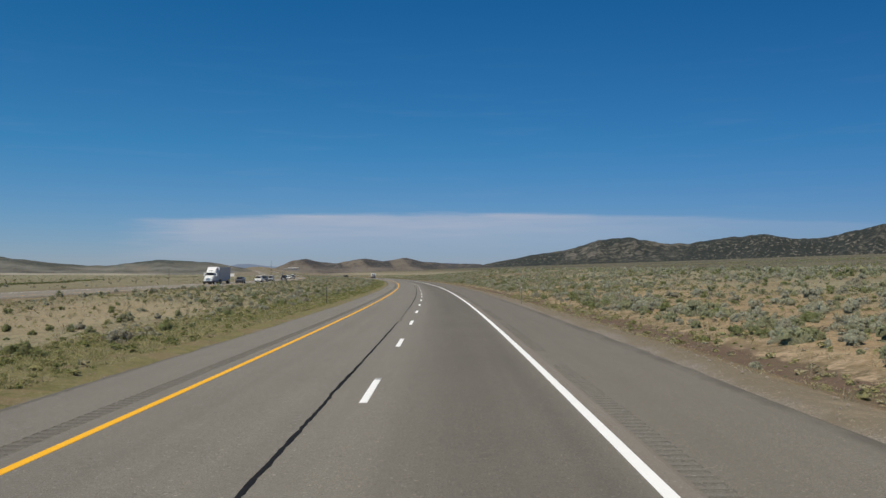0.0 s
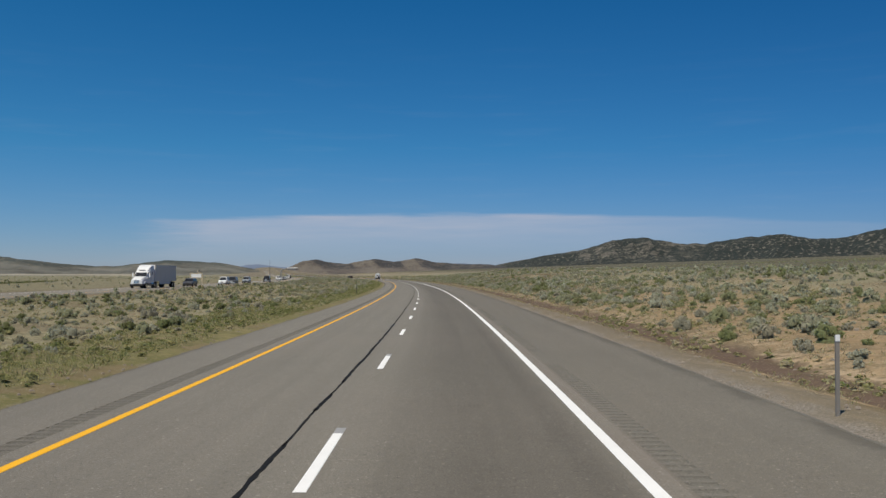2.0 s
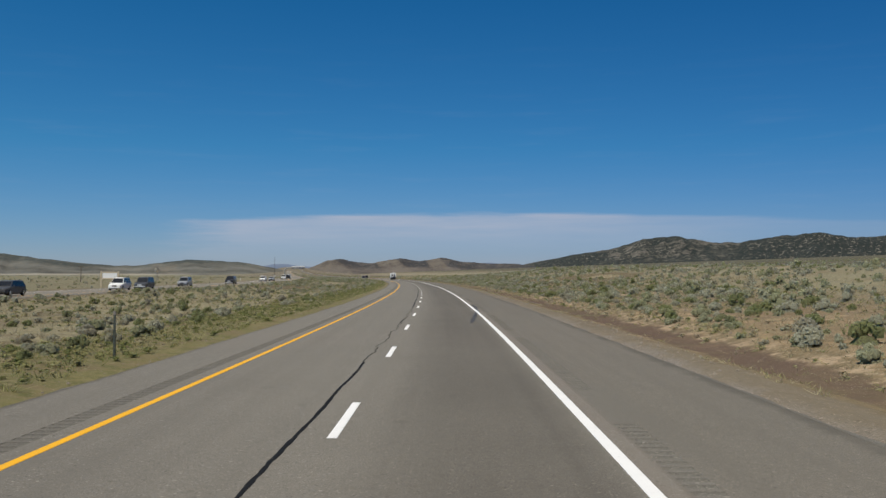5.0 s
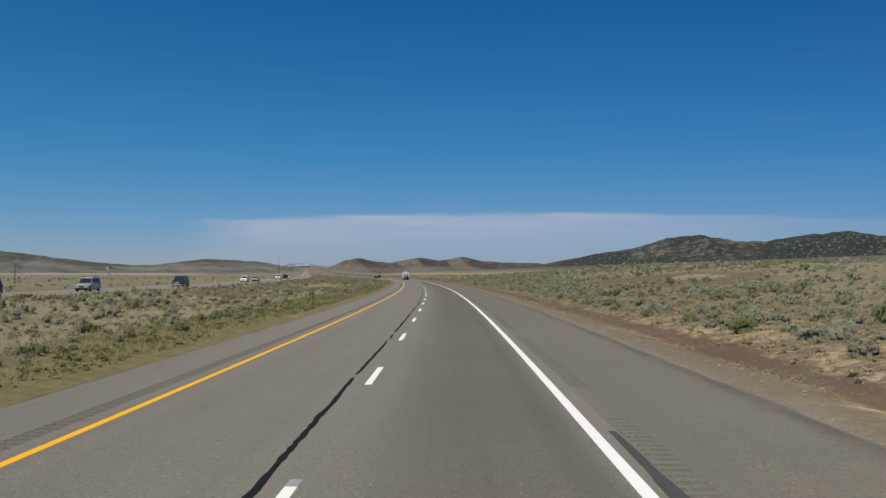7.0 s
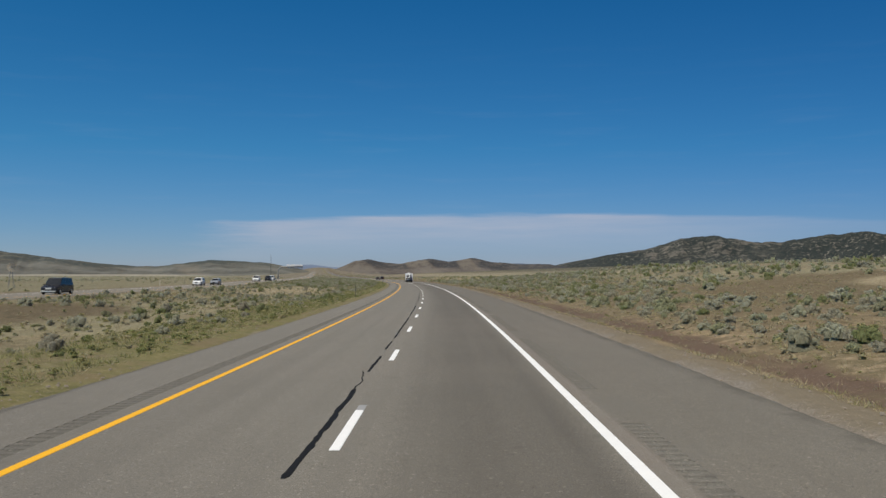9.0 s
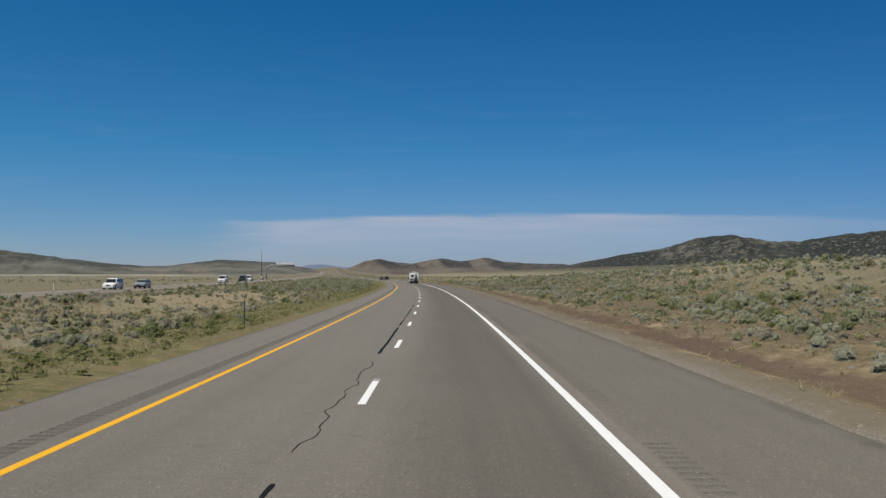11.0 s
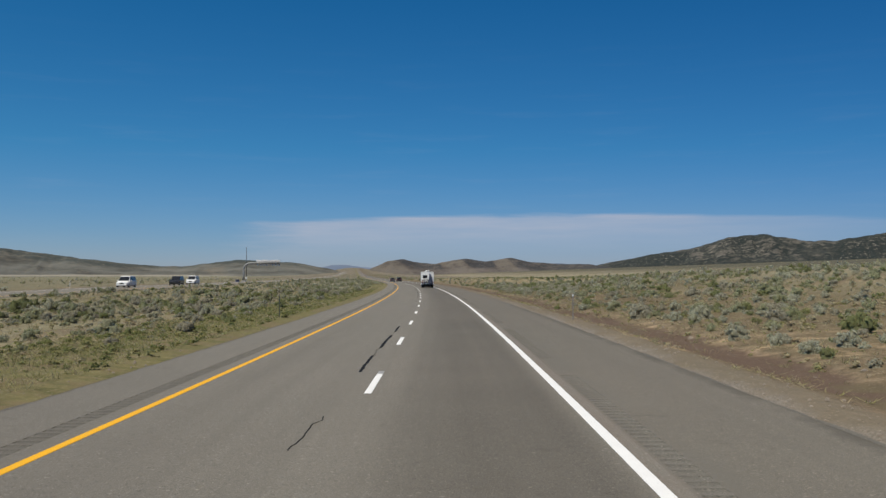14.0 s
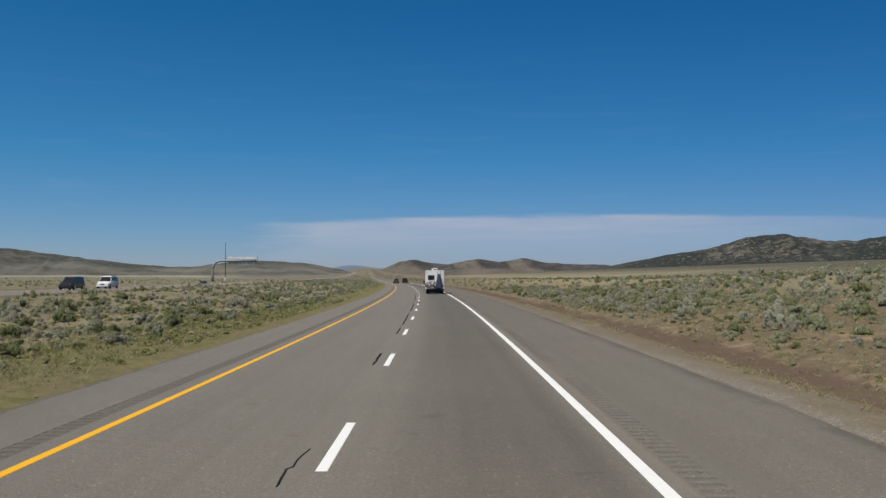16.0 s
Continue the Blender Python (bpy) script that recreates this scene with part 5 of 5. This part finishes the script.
def semi_truck(m):
    """Conventional sleeper tractor with a long box trailer; y = 0 at the front bumper."""
    t = thing("semi_truck", m, "white sleeper tractor with a long grey box trailer", "truck")
    part("hood", hull(bmesh.new(), [(-2.5, 1.05, 0.98, 0.75, 1.75, 2.05), (-1.2, 1.02, 0.88, 0.72, 1.55, 1.85), (-0.35, 0.98, 0.78, 0.70, 1.30, 1.66), (-0.02, 0.90, 0.66, 0.72, 1.10, 1.42)]), PAINT_WHITE, t)
    part("cab", hull(bmesh.new(), [(-4.4, 1.16, 1.16, 0.80, 1.9, 2.85), (-3.6, 1.16, 1.12, 0.80, 1.9, 2.85), (-3.05, 1.14, 1.04, 0.80, 1.95, 2.78), (-2.40, 1.10, 0.98, 0.85, 1.80, 1.98)]), PAINT_WHITE, t)
    part("sleeper", box(bmesh.new(), -1.22, 1.22, -6.3, -4.35, 0.85, 3.0, 0.06), PAINT_WHITE, t)
    part("roof_fairing", hull(bmesh.new(), [(-6.3, 1.22, 1.16, 2.95, 3.2, 3.98), (-5.2, 1.22, 1.12, 2.95, 3.2, 3.92), (-4.2, 1.18, 1.00, 2.82, 3.0, 3.50), (-3.25, 1.06, 0.86, 2.70, 2.8, 2.98)]), PAINT_WHITE, t)
    part("windshield", prism(bmesh.new(), [(-0.98, -2.36, 2.06), (0.98, -2.36, 2.06), (0.94, -2.90, 2.70), (-0.94, -2.90, 2.70)], 0.02), GLASS_DARK, t, "dark glass")
    part("roof_visor", box(bmesh.new(), -0.55, 0.55, -3.42, -3.30, 3.02, 3.16, 0.03), DARK_PLASTIC, t)
    for side in (-1, 1):
        x = side * 1.165
        pts = [(x, -3.95, 1.98), (x, -3.15, 1.98), (x * 0.965, -3.25, 2.62), (x * 0.985, -3.95, 2.66)]
        part("side_window", prism(bmesh.new(), pts if side > 0 else pts[::-1], 0.012), GLASS_DARK, t, "dark glass")
        part("sleeper_window", box(bmesh.new(), side * 1.225 - 0.01, side * 1.225 + 0.01, -5.4, -5.0, 2.35, 2.75, 0.008), GLASS_DARK, t, "dark glass")
        part("mirror", box(bmesh.new(), side * 1.42 - 0.11, side * 1.42 + 0.11, -2.82, -2.72, 1.85, 2.65, 0.03), PAINT_WHITE, t)
        part("headlight", box(bmesh.new(), side * 0.80 - 0.15, side * 0.80 + 0.15, -0.28, 0.0, 0.98, 1.24, 0.04), LAMP_GLASS, t, "clear headlamp")
        part("fuel_tank", tube(bmesh.new(), [(side * 0.98, -5.7, 0.72), (side * 0.98, -4.1, 0.72)], 0.31, 12), CHROME, t, "polished cylindrical tank")
        part("front_fender", hull(bmesh.new(), [(-1.95, 0.0, 0.0, 0.7, 0.9, 1.0), (-1.3, 0.18, 0.16, 0.75, 1.1, 1.18), (-0.7, 0.16, 0.13, 0.7, 0.95, 1.05)]), PAINT_WHITE, t).location.x = side * 1.02
        for y, pair in ((-1.3, 1), (-6.6, 2), (-7.9, 2), (-18.8, 2), (-20.05, 2)):
            wheel(t, side * (1.10 if pair == 1 else 0.98), y, 0.51, 0.30 if pair == 1 else 0.56, CHROME, 20)
        part("side_skirt", box(bmesh.new(), side * 1.27 - 0.015, side * 1.27 + 0.015, -17.2, -9.6, 0.62, 1.15), TRAILER_GREY, t)
        part("landing_leg", box(bmesh.new(), side * 0.8 - 0.06, side * 0.8 + 0.06, -9.3, -9.15, 0.3, 1.15), STEEL, t)
    part("grille", box(bmesh.new(), -0.48, 0.48, -0.10, 0.03, 0.85, 1.42, 0.04), CHROME, t, "bright slatted grille")
    part("bumper", box(bmesh.new(), -1.16, 1.16, -0.30, 0.10, 0.36, 0.76, 0.09), DARK_PLASTIC, t, "dark plastic bumper")
    part("tractor_frame", box(bmesh.new(), -0.55, 0.55, -8.6, -1.0, 0.62, 0.98), DARK_PLASTIC, t)
    body = part("trailer_body", box(bmesh.new(), -1.28, 1.28, -21.4, -6.75, 1.12, 4.05, 0.03), TRAILER_GREY, t, "grey smooth-sided box trailer")
    for k in range(12):
        for side in (-1, 1):
            y = -21.0 + k * 1.22
            part("side_post", box(bmesh.new(), side * 1.285 - 0.008, side * 1.285 + 0.008, y, y + 0.05, 1.2, 3.95), TRAILER_GREY, body)
    part("trailer_corner", box(bmesh.new(), -1.29, 1.29, -6.86, -6.73, 1.12, 4.06, 0.03), PAINT_WHITE, t, "white front corner panel")
    part("bogie", box(bmesh.new(), -0.6, 0.6, -20.7, -18.2, 0.55, 1.15), DARK_PLASTIC, t)
    return t


def motorhome(m):
    """Small white motorhome seen from behind; y = 0 at its tail."""
    t = thing("motorhome", m, "white motorhome with a bicycle rack on its tail", "motorhome")
    part("coach_body", box(bmesh.new(), -1.2, 1.2, 0.0, 5.6, 0.62, 3.05, 0.07, 3), PAINT_WHITE, t)
    part("cab_over", hull(bmesh.new(), [(5.5, 1.18, 1.12, 2.0, 2.3, 3.04), (6.3, 1.15, 1.05, 2.05, 2.3, 2.98), (6.9, 1.05, 0.90, 2.15, 2.3, 2.6)]), PAINT_WHITE, t)
    part("cab", hull(bmesh.new(), [(5.5, 1.02, 0.98, 0.5, 1.2, 2.05), (6.4, 1.02, 0.86, 0.5, 1.2, 2.02), (7.1, 1.0, 0.9, 0.5, 1.05, 1.2), (7.9, 0.92, 0.8, 0.5, 0.9, 1.05)]), PAINT_WHITE, t)
    part("rear_window", box(bmesh.new(), -0.86, -0.12, -0.02, 0.02, 1.86, 2.36, 0.015), GLASS_DARK, t, "dark tinted window")
    part("window_frame", box(bmesh.new(), -0.92, -0.06, -0.012, 0.02, 1.80, 2.42, 0.01), DARK_PLASTIC, t)
    part("rear_bumper", box(bmesh.new(), -1.15, 1.15, -0.16, 0.04, 0.42, 0.66, 0.04), DARK_PLASTIC, t, "dark bumper")
    part("mud_flap", box(bmesh.new(), -1.0, 1.0, 0.5, 0.53, 0.16, 0.5), RUBBER, t)
    part("trim_stripe", box(bmesh.new(), -1.205, 1.205, -0.006, 5.55, 0.98, 1.08), PAINT_GREY, t)
    part("roof_trim", box(bmesh.new(), -1.21, 1.21, -0.01, 5.6, 2.90, 2.95), TRAILER_GREY, t)
    unit = part("air_conditioner", box(bmesh.new(), -0.40, 0.38, 1.2, 2.2, 3.04, 3.36, 0.08, 3), PAINT_WHITE, t, "white rooftop air conditioner")
    part("air_grille", box(bmesh.new(), -0.25, 0.23, 1.18, 1.21, 3.12, 3.28, 0.01), DARK_PLASTIC, unit)
    part("roof_vent", box(bmesh.new(), -0.2, 0.25, 3.4, 3.9, 3.04, 3.2, 0.04), TRAILER_GREY, t)
    for x in (0.30, 0.70):
        part("ladder_rail", tube(bmesh.new(), [(x, -0.09, 0.9), (x, -0.09, 3.1), (x, 0.25, 3.2), (x, 0.4, 3.05)], 0.02, 6), CHROME, t)
    for k in range(6):
        part("ladder_rung", tube(bmesh.new(), [(0.30, -0.09, 1.1 + 0.33 * k), (0.70, -0.09, 1.1 + 0.33 * k)], 0.015, 6), CHROME, t)
    part("covered_chair", hull(bmesh.new(), [(-0.46, 0.26, 0.14, 0.80, 1.4, 2.3), (-0.30, 0.36, 0.17, 0.70, 1.4, 2.6), (-0.14, 0.32, 0.15, 0.70, 1.4, 2.5)]), BLUE_CLOTH, t, "dark blue cover strapped to the tail").location.x = 0.50
    rack = part("bike_rack", tube(bmesh.new(), [(-1.0, -0.32, 0.78), (1.0, -0.32, 0.78)], 0.03, 6), DARK_PLASTIC, t)
    for x in (-0.6, 0.6):
        part("rack_arm", tube(bmesh.new(), [(x, 0.0, 0.62), (x, -0.5, 0.78)], 0.025, 6), DARK_PLASTIC, rack)
    for side in (-1, 1):
        part("taillight", box(bmesh.new(), side * 1.0 - 0.07, side * 1.0 + 0.07, -0.025, 0.02, 0.95, 1.25, 0.015), RED_LENS, t, "red lamp")
        part("marker_lamp", box(bmesh.new(), side * 1.08 - 0.05, side * 1.08 + 0.05, -0.02, 0.02, 2.80, 2.86, 0.01), RED_LENS, t, "red lamp")
        part("mirror", box(bmesh.new(), side * 1.34 - 0.12, side * 1.34 + 0.12, 6.6, 6.7, 1.35, 1.75, 0.03), DARK_PLASTIC, t)
        for y, r, w in ((1.55, 0.40, 0.46), (6.95, 0.40, 0.25)):
            wheel(t, side * 0.92, y, r, w, STEEL)
    part("underbody", box(bmesh.new(), -1.05, 1.05, 0.3, 7.4, 0.36, 0.64), DARK_PLASTIC, t)
    return t


def bicycle(m, paint, label):
    """A bicycle standing across the rack; its length lies along x."""
    t = thing("bicycle", m, label, "bicycle", "bicycles on the motorhome")

    def flat_ring(cx, cz, radius, thick):
        return tube(bmesh.new(), [(cx + radius * math.cos(a), 0, cz + radius * math.sin(a)) for a in (2 * math.pi * k / 18 for k in range(19))], thick, 5)
    for x in (-0.52, 0.52):
        w = part("wheel", flat_ring(x, 0.34, 0.33, 0.034), RUBBER, t)
        for k in range(5):
            a = math.pi * k / 5
            part("spoke", tube(bmesh.new(), [(x - 0.32 * math.cos(a), 0, 0.34 - 0.32 * math.sin(a)), (x + 0.32 * math.cos(a), 0, 0.34 + 0.32 * math.sin(a))], 0.004, 4), CHROME, w)
    bm = bmesh.new()
    for a, b in (((-0.52, 0, 0.34), (-0.1, 0, 0.32)), ((-0.1, 0, 0.32), (-0.22, 0, 0.82)), ((-0.2, 0, 0.74), (0.34, 0, 0.78)), ((-0.1, 0, 0.32), (0.36, 0, 0.70)), ((0.34, 0, 0.88), (0.52, 0, 0.34)), ((-0.52, 0, 0.34), (-0.2, 0, 0.74))):
        tube(bm, [a, b], 0.028, 6)
    part("frame", bm, paint, t)
    part("saddle", box(bmesh.new(), -0.34, -0.10, -0.06, 0.06, 0.82, 0.87, 0.02), DARK_PLASTIC, t)
    part("handlebar", tube(bmesh.new(), [(0.30, -0.28, 0.93), (0.34, 0, 0.90), (0.30, 0.28, 0.93)], 0.014, 6), DARK_PLASTIC, t)
    return t


RV = beside(561.0, 2.05, 0.004)
motorhome(RV)
bicycle(RV @ pose(-0.42, -0.30, 0.80), PAINT_SILVER, "silver bicycle on the motorhome's rack")
bicycle(RV @ pose(-0.30, -0.44, 0.80, 0, 0, 180), PAINT_BLACK, "black bicycle on the motorhome's rack")

semi_truck(on_far_road(209.5, -47.4))
car("car", on_far_road(233.5, -43.9), PAINT_GREY, "dark grey estate car on the far carriageway", "car", 4.9, 1.9, 1.66, tail=0.5)
car("suv", on_far_road(270.0, -44.0), PAINT_WHITE, "white off-road car with a roof rack", "car", 4.9, 1.95, 1.85, rack=True)
car("suv", on_far_road(281.5, -43.8), PAINT_GREY, "dark grey off-road car", "car", 5.1, 2.0, 1.9, chrome=True)
car("suv", on_far_road(313.0, -45.0), PAINT_SILVER, "silver off-road car with a roof rack", "car", 4.8, 1.9, 1.85, rack=True)
car("van", on_far_road(357.5, -44.2), PAINT_BLACK, "black high-roofed van on the far carriageway", "van", 5.3, 2.05, 2.0, hood=1.2, belt=1.10, chrome=True)
car("suv", on_far_road(446.0, -47.4), PAINT_WHITE, "white car on the far carriageway", "car", 4.8, 1.9, 1.75)
car("car", on_far_road(455.5, -45.6), PAINT_SILVER, "silver hatchback car on the far carriageway", "car", 4.4, 1.8, 1.5, tail=0.6, belt=0.95)
car("suv", on_far_road(536.0, -47.4), PAINT_WHITE, "white off-road car with dark windows", "car", 5.0, 1.95, 1.85)
car("suv", on_far_road(568.0, -47.2), PAINT_BLACK, "black off-road car on the far carriageway", "car", 4.9, 1.95, 1.8)
car("suv", on_far_road(584.0, -47.6), PAINT_WHITE, "white off-road car with black windows", "car", 5.0, 1.95, 1.9, rack=True)
car("car", beside(738.0, -1.8, 0.004), PAINT_GREY, "dark car far off on the curve", "car", 4.8, 1.85, 1.6, group="cars far ahead")
car("suv", beside(756.0, 1.8, 0.004), PAINT_BLACK, "black car far off on the curve", "car", 4.9, 1.95, 1.8, group="cars far ahead")

# ---- signs and posts ----


def sign_gantry():
    """A bent-arm cantilever over the far carriageway, seen from behind its sign."""
    s = 693.0
    t = thing("sign_gantry", beside(s, -52.9, float(terrain(s, -54.0)) - 0.35), "grey steel cantilever sign gantry with lamps under the sign", "sign gantry")
    part("pedestal", box(bmesh.new(), -0.7, 0.7, -0.7, 0.7, -0.2, 0.75, 0.06), CONCRETE, t, "concrete pedestal")
    bend = [(2.3 - 2.3 * math.cos(a), 0, 4.2 + 2.3 * math.sin(a)) for a in np.linspace(0, math.pi / 2, 9)]
    part("pole", tube(bmesh.new(), [(0, 0, 0.7), (0, 0, 2.5)] + bend + [(6.0, 0, 6.5), (11.6, 0, 6.55)], [0.36, 0.34] + [0.31] * 9 + [0.26, 0.18], 12), STEEL, t, smooth=True)
    part("base_plate", box(bmesh.new(), -0.45, 0.45, -0.45, 0.45, 0.74, 0.80), STEEL, t)
    part("back_rail", box(bmesh.new(), 4.1, 11.95, 0.05, 0.17, 6.72, 6.84), STEEL, t)
    for k in range(8):
        x, top = 4.15 + k * 0.975, 7.62 - 0.14 * (k % 3 == 1)
        panel = part("sign_panel", box(bmesh.new(), x, x + 0.90, 0.10, 0.30, 6.98, top, 0.03), PAINT_WHITE, t, "white metal back of one sign section")
        part("stiffener", box(bmesh.new(), x + 0.42, x + 0.48, 0.03, 0.11, 6.62, top - 0.06), STEEL, panel)
    part("walkway", box(bmesh.new(), 4.0, 12.0, -0.45, 0.25, 6.30, 6.40), DARK_PLASTIC, t)
    for x in np.linspace(4.6, 11.6, 8):
        bm = bmesh.new()
        prism(bm, [(x - 0.34, -0.12, 6.26), (x + 0.34, -0.12, 6.26), (x + 0.16, -0.12, 5.66), (x - 0.16, -0.12, 5.66)], 0.42)
        lamp = part("sign_lamp", bm, TRAILER_GREY, t, "pale tapered lamp housing")
        part("bracket", box(bmesh.new(), x - 0.05, x + 0.05, 0.05, 0.15, 6.24, 6.32), STEEL, lamp)
    part("end_plate", box(bmesh.new(), 11.9, 11.98, -0.4, 0.4, 5.7, 7.75), STEEL, t)


sign_gantry()


def barrier(s, u, length, turn):
    """A low concrete barrier with sloped faces."""
    bm = bmesh.new()
    outline = [(-0.30, 0), (-0.30, 0.08), (-0.15, 0.33), (-0.08, 0.81), (0.08, 0.81), (0.15, 0.33), (0.30, 0.08), (0.30, 0)]
    ends = [[bm.verts.new((x, y, z)) for x, z in outline] for y in (0, length)]
    for k in range(8):
        bm.faces.new((ends[0][k], ends[0][(k + 1) % 8], ends[1][(k + 1) % 8], ends[1][k]))
    bm.faces.new(ends[0]), bm.faces.new(list(reversed(ends[1])))
    bmesh.ops.recalc_face_normals(bm, faces=bm.faces)
    ob = part("barrier", bm, CONCRETE)
    ob.matrix_world = beside(s, u, float(terrain(s, u)) - 0.02, turn)
    tagged(ob, "pale concrete barrier guarding the gantry's foot", "barrier", "barriers at the gantry")


for k in range(3):
    barrier(686.0 - 3.1 * k, -53.9 + 0.05 * k, 3.0, 0)


def mast():
    s, u = 760.0, -60.0
    t = thing("mast", beside(s, u, float(terrain(s, u))), "tall thin grey steel mast with a cabinet", "mast")
    part("pole", tube(bmesh.new(), [(0, 0, -0.1), (0, 0, 7), (0, 0, 13.6)], [0.14, 0.11, 0.07], 10), DARK_PLASTIC, t, smooth=True)
    part("cabinet", box(bmesh.new(), -0.35, 0.35, -0.45, -0.12, 0.4, 1.5, 0.03), TRAILER_GREY, t)
    part("antenna", box(bmesh.new(), -0.12, 0.12, -0.12, 0.12, 13.0, 13.3, 0.03), STEEL, t)


mast()


def board(s, u):
    """A roadside board on two posts in a tan timber frame."""
    t = thing("roadside_sign", beside(s, u, float(terrain(s, u))), "white board in a tan timber frame on posts", "sign")
    part("panel", box(bmesh.new(), -1.35, 1.35, -0.02, 0.02, 1.72, 2.72), PAINT_WHITE, t, "blank white board")
    for z in (1.62, 2.82):
        part("rail", box(bmesh.new(), -1.75, 1.75, -0.06, 0.06, z - 0.11, z + 0.11, 0.01), TAN_BOARD, t)
    for x in (-1.6, 1.6):
        part("post", box(bmesh.new(), x - 0.14, x + 0.14, -0.1, 0.1, -0.2, 3.0, 0.02), TAN_BOARD, t)


board(310.5, -58.5)


def delineator(s, u, material, cap, label, high=1.3, group="roadside marker posts", wide=0.028):
    t = thing("marker_post", beside(s, u, float(terrain(s, u))), label, "marker post", group)
    bm = bmesh.new()
    # a steel channel: web and two flanges
    for x0, x1, y0, y1 in ((-wide, wide, -0.004, 0.004), (-wide, -wide + 0.008, 0.0, 0.035), (wide - 0.008, wide, 0.0, 0.035)):
        box(bm, x0, x1, y0, y1, -0.25, high)
    part("post", bm, material, t)
    part("reflector", box(bmesh.new(), -wide - 0.006, wide + 0.006, -0.014, -0.005, high - 0.10, high + 0.01, 0.003), cap, t, "small reflector plate")


for s in (69.9, 161.3, 252.9, 344.6, 437.3, 622.0):
    delineator(s, -7.35, POST_GREEN, WOOD_GREY, "dark green steel marker post with a dull reflector")
for s, u in ((69.5, 7.8), (253.4, 8.4), (436.1, 8.4), (622.0, 8.4)):
    delineator(s, u, WOOD_GREY, PAINT_WHITE, "grey steel marker post with a white reflector", 1.32, wide=0.032)
for s in (621.0, 530.0, 440.0):
    delineator(s, -54.2, PAINT_WHITE, PAINT_WHITE, "white plastic marker post by the far carriageway", 1.1)


def wind_pump(s, u):
    """A small ranch wind pump: lattice tower, bladed wheel and tail."""
    t = thing("wind_pump", beside(s, u, float(terrain(s, u)), 35), "small grey steel wind pump on a lattice tower", "wind pump")
    for x, y in ((-0.5, -0.5), (0.5, -0.5), (0.5, 0.5), (-0.5, 0.5)):
        part("leg", tube(bmesh.new(), [(x, y, -0.2), (x * 0.15, y * 0.15, 3.6)], 0.035, 6), STEEL, t)
    for z in (0.9, 1.9, 2.8):
        k = 0.5 * (1 - 0.85 * z / 3.6)
        for a, b in (((-k, -k), (k, -k)), ((k, -k), (k, k)), ((k, k), (-k, k)), ((-k, k), (-k, -k))):
            part("brace", tube(bmesh.new(), [(*a, z), (*b, z)], 0.018, 5), STEEL, t)
    head = part("hub", box(bmesh.new(), -0.12, 0.12, -0.35, 0.3, 3.55, 3.80, 0.03), STEEL, t)
    for k in range(12):
        a = 2 * math.pi * k / 12
        c, n = math.cos(a), math.sin(a)
        tip, wide_ = 0.85, 0.10
        pts = [(0.2 * c - 0.04 * n, -0.36, 3.68 + 0.2 * n + 0.04 * c), (tip * c - wide_ * n, -0.40, 3.68 + tip * n + wide_ * c), (tip * c + wide_ * n, -0.32, 3.68 + tip * n - wide_ * c), (0.2 * c + 0.04 * n, -0.34, 3.68 + 0.2 * n - 0.04 * c)]
        part("blade", prism(bmesh.new(), pts, 0.008), TAN_BOARD, head)
    part("tail_vane", prism(bmesh.new(), [(0, 0.5, 3.66), (0, 1.4, 3.45), (0, 1.4, 3.95), (0, 0.5, 3.72)], 0.012), PALE_METAL, t)


def utility_pole(s, u):
    t = thing("utility_pole", beside(s, u, float(terrain(s, u)), 20), "short dark timber pole with a cross-arm", "utility pole")
    part("pole", tube(bmesh.new(), [(0, 0, -0.3), (0.02, 0, 5.2)], [0.13, 0.09], 8), WOOD, t)
    part("cross_arm", box(bmesh.new(), -0.8, 0.8, -0.06, 0.06, 4.75, 4.88, 0.01), WOOD, t)
    for x in (-0.65, 0.0, 0.65):
        part("insulator", tube(bmesh.new(), [(x, 0, 4.86), (x, 0, 5.02)], 0.045, 6), PAINT_GREY, t)


wind_pump(421.0, -77.0)
utility_pole(420.0, -99.5)


def tyre_scrap(s, u, long_, turn):
    """A torn, curled strip of tyre tread lying on the gravel."""
    bm = bmesh.new()
    n = 9
    rows_ = []
    for i in range(n):
        f = i / (n - 1)
        w = 0.035 * (0.6 + 0.4 * math.sin(3 + 7 * f)) + 0.012
        lift = 0.01 + 0.05 * long_ * (2 * f - 1) ** 2 + 0.015 * math.sin(9 * f)
        bend = 0.10 * math.sin(2.2 * f)
        rows_.append([bm.verts.new((long_ * (f - 0.5), bend + y, lift + z)) for y, z in ((-w, 0.0), (w, 0.015), (w, 0.035), (-w, 0.02))])
    for a, b in zip(rows_, rows_[1:]):
        for k in range(4):
            bm.faces.new((a[k], a[(k + 1) % 4], b[(k + 1) % 4], b[k]))
    bm.faces.new(rows_[0]), bm.faces.new(list(reversed(rows_[-1])))
    bmesh.ops.recalc_face_normals(bm, faces=bm.faces)
    ob = part("tyre_scrap", bm, RUBBER)
    ob.matrix_world = beside(s, u, float(terrain(s, u)) - 0.015, turn)
    tagged(ob, "torn black strip of tyre tread on gravel", "tyre scrap", "tyre scraps on the verge")


for place in ((380.2, 8.65, 0.24, 15.0), (378.6, 9.5, 0.50, -10.0), (377.4, 9.6, 0.13, 30.0)):
    tyre_scrap(*place)
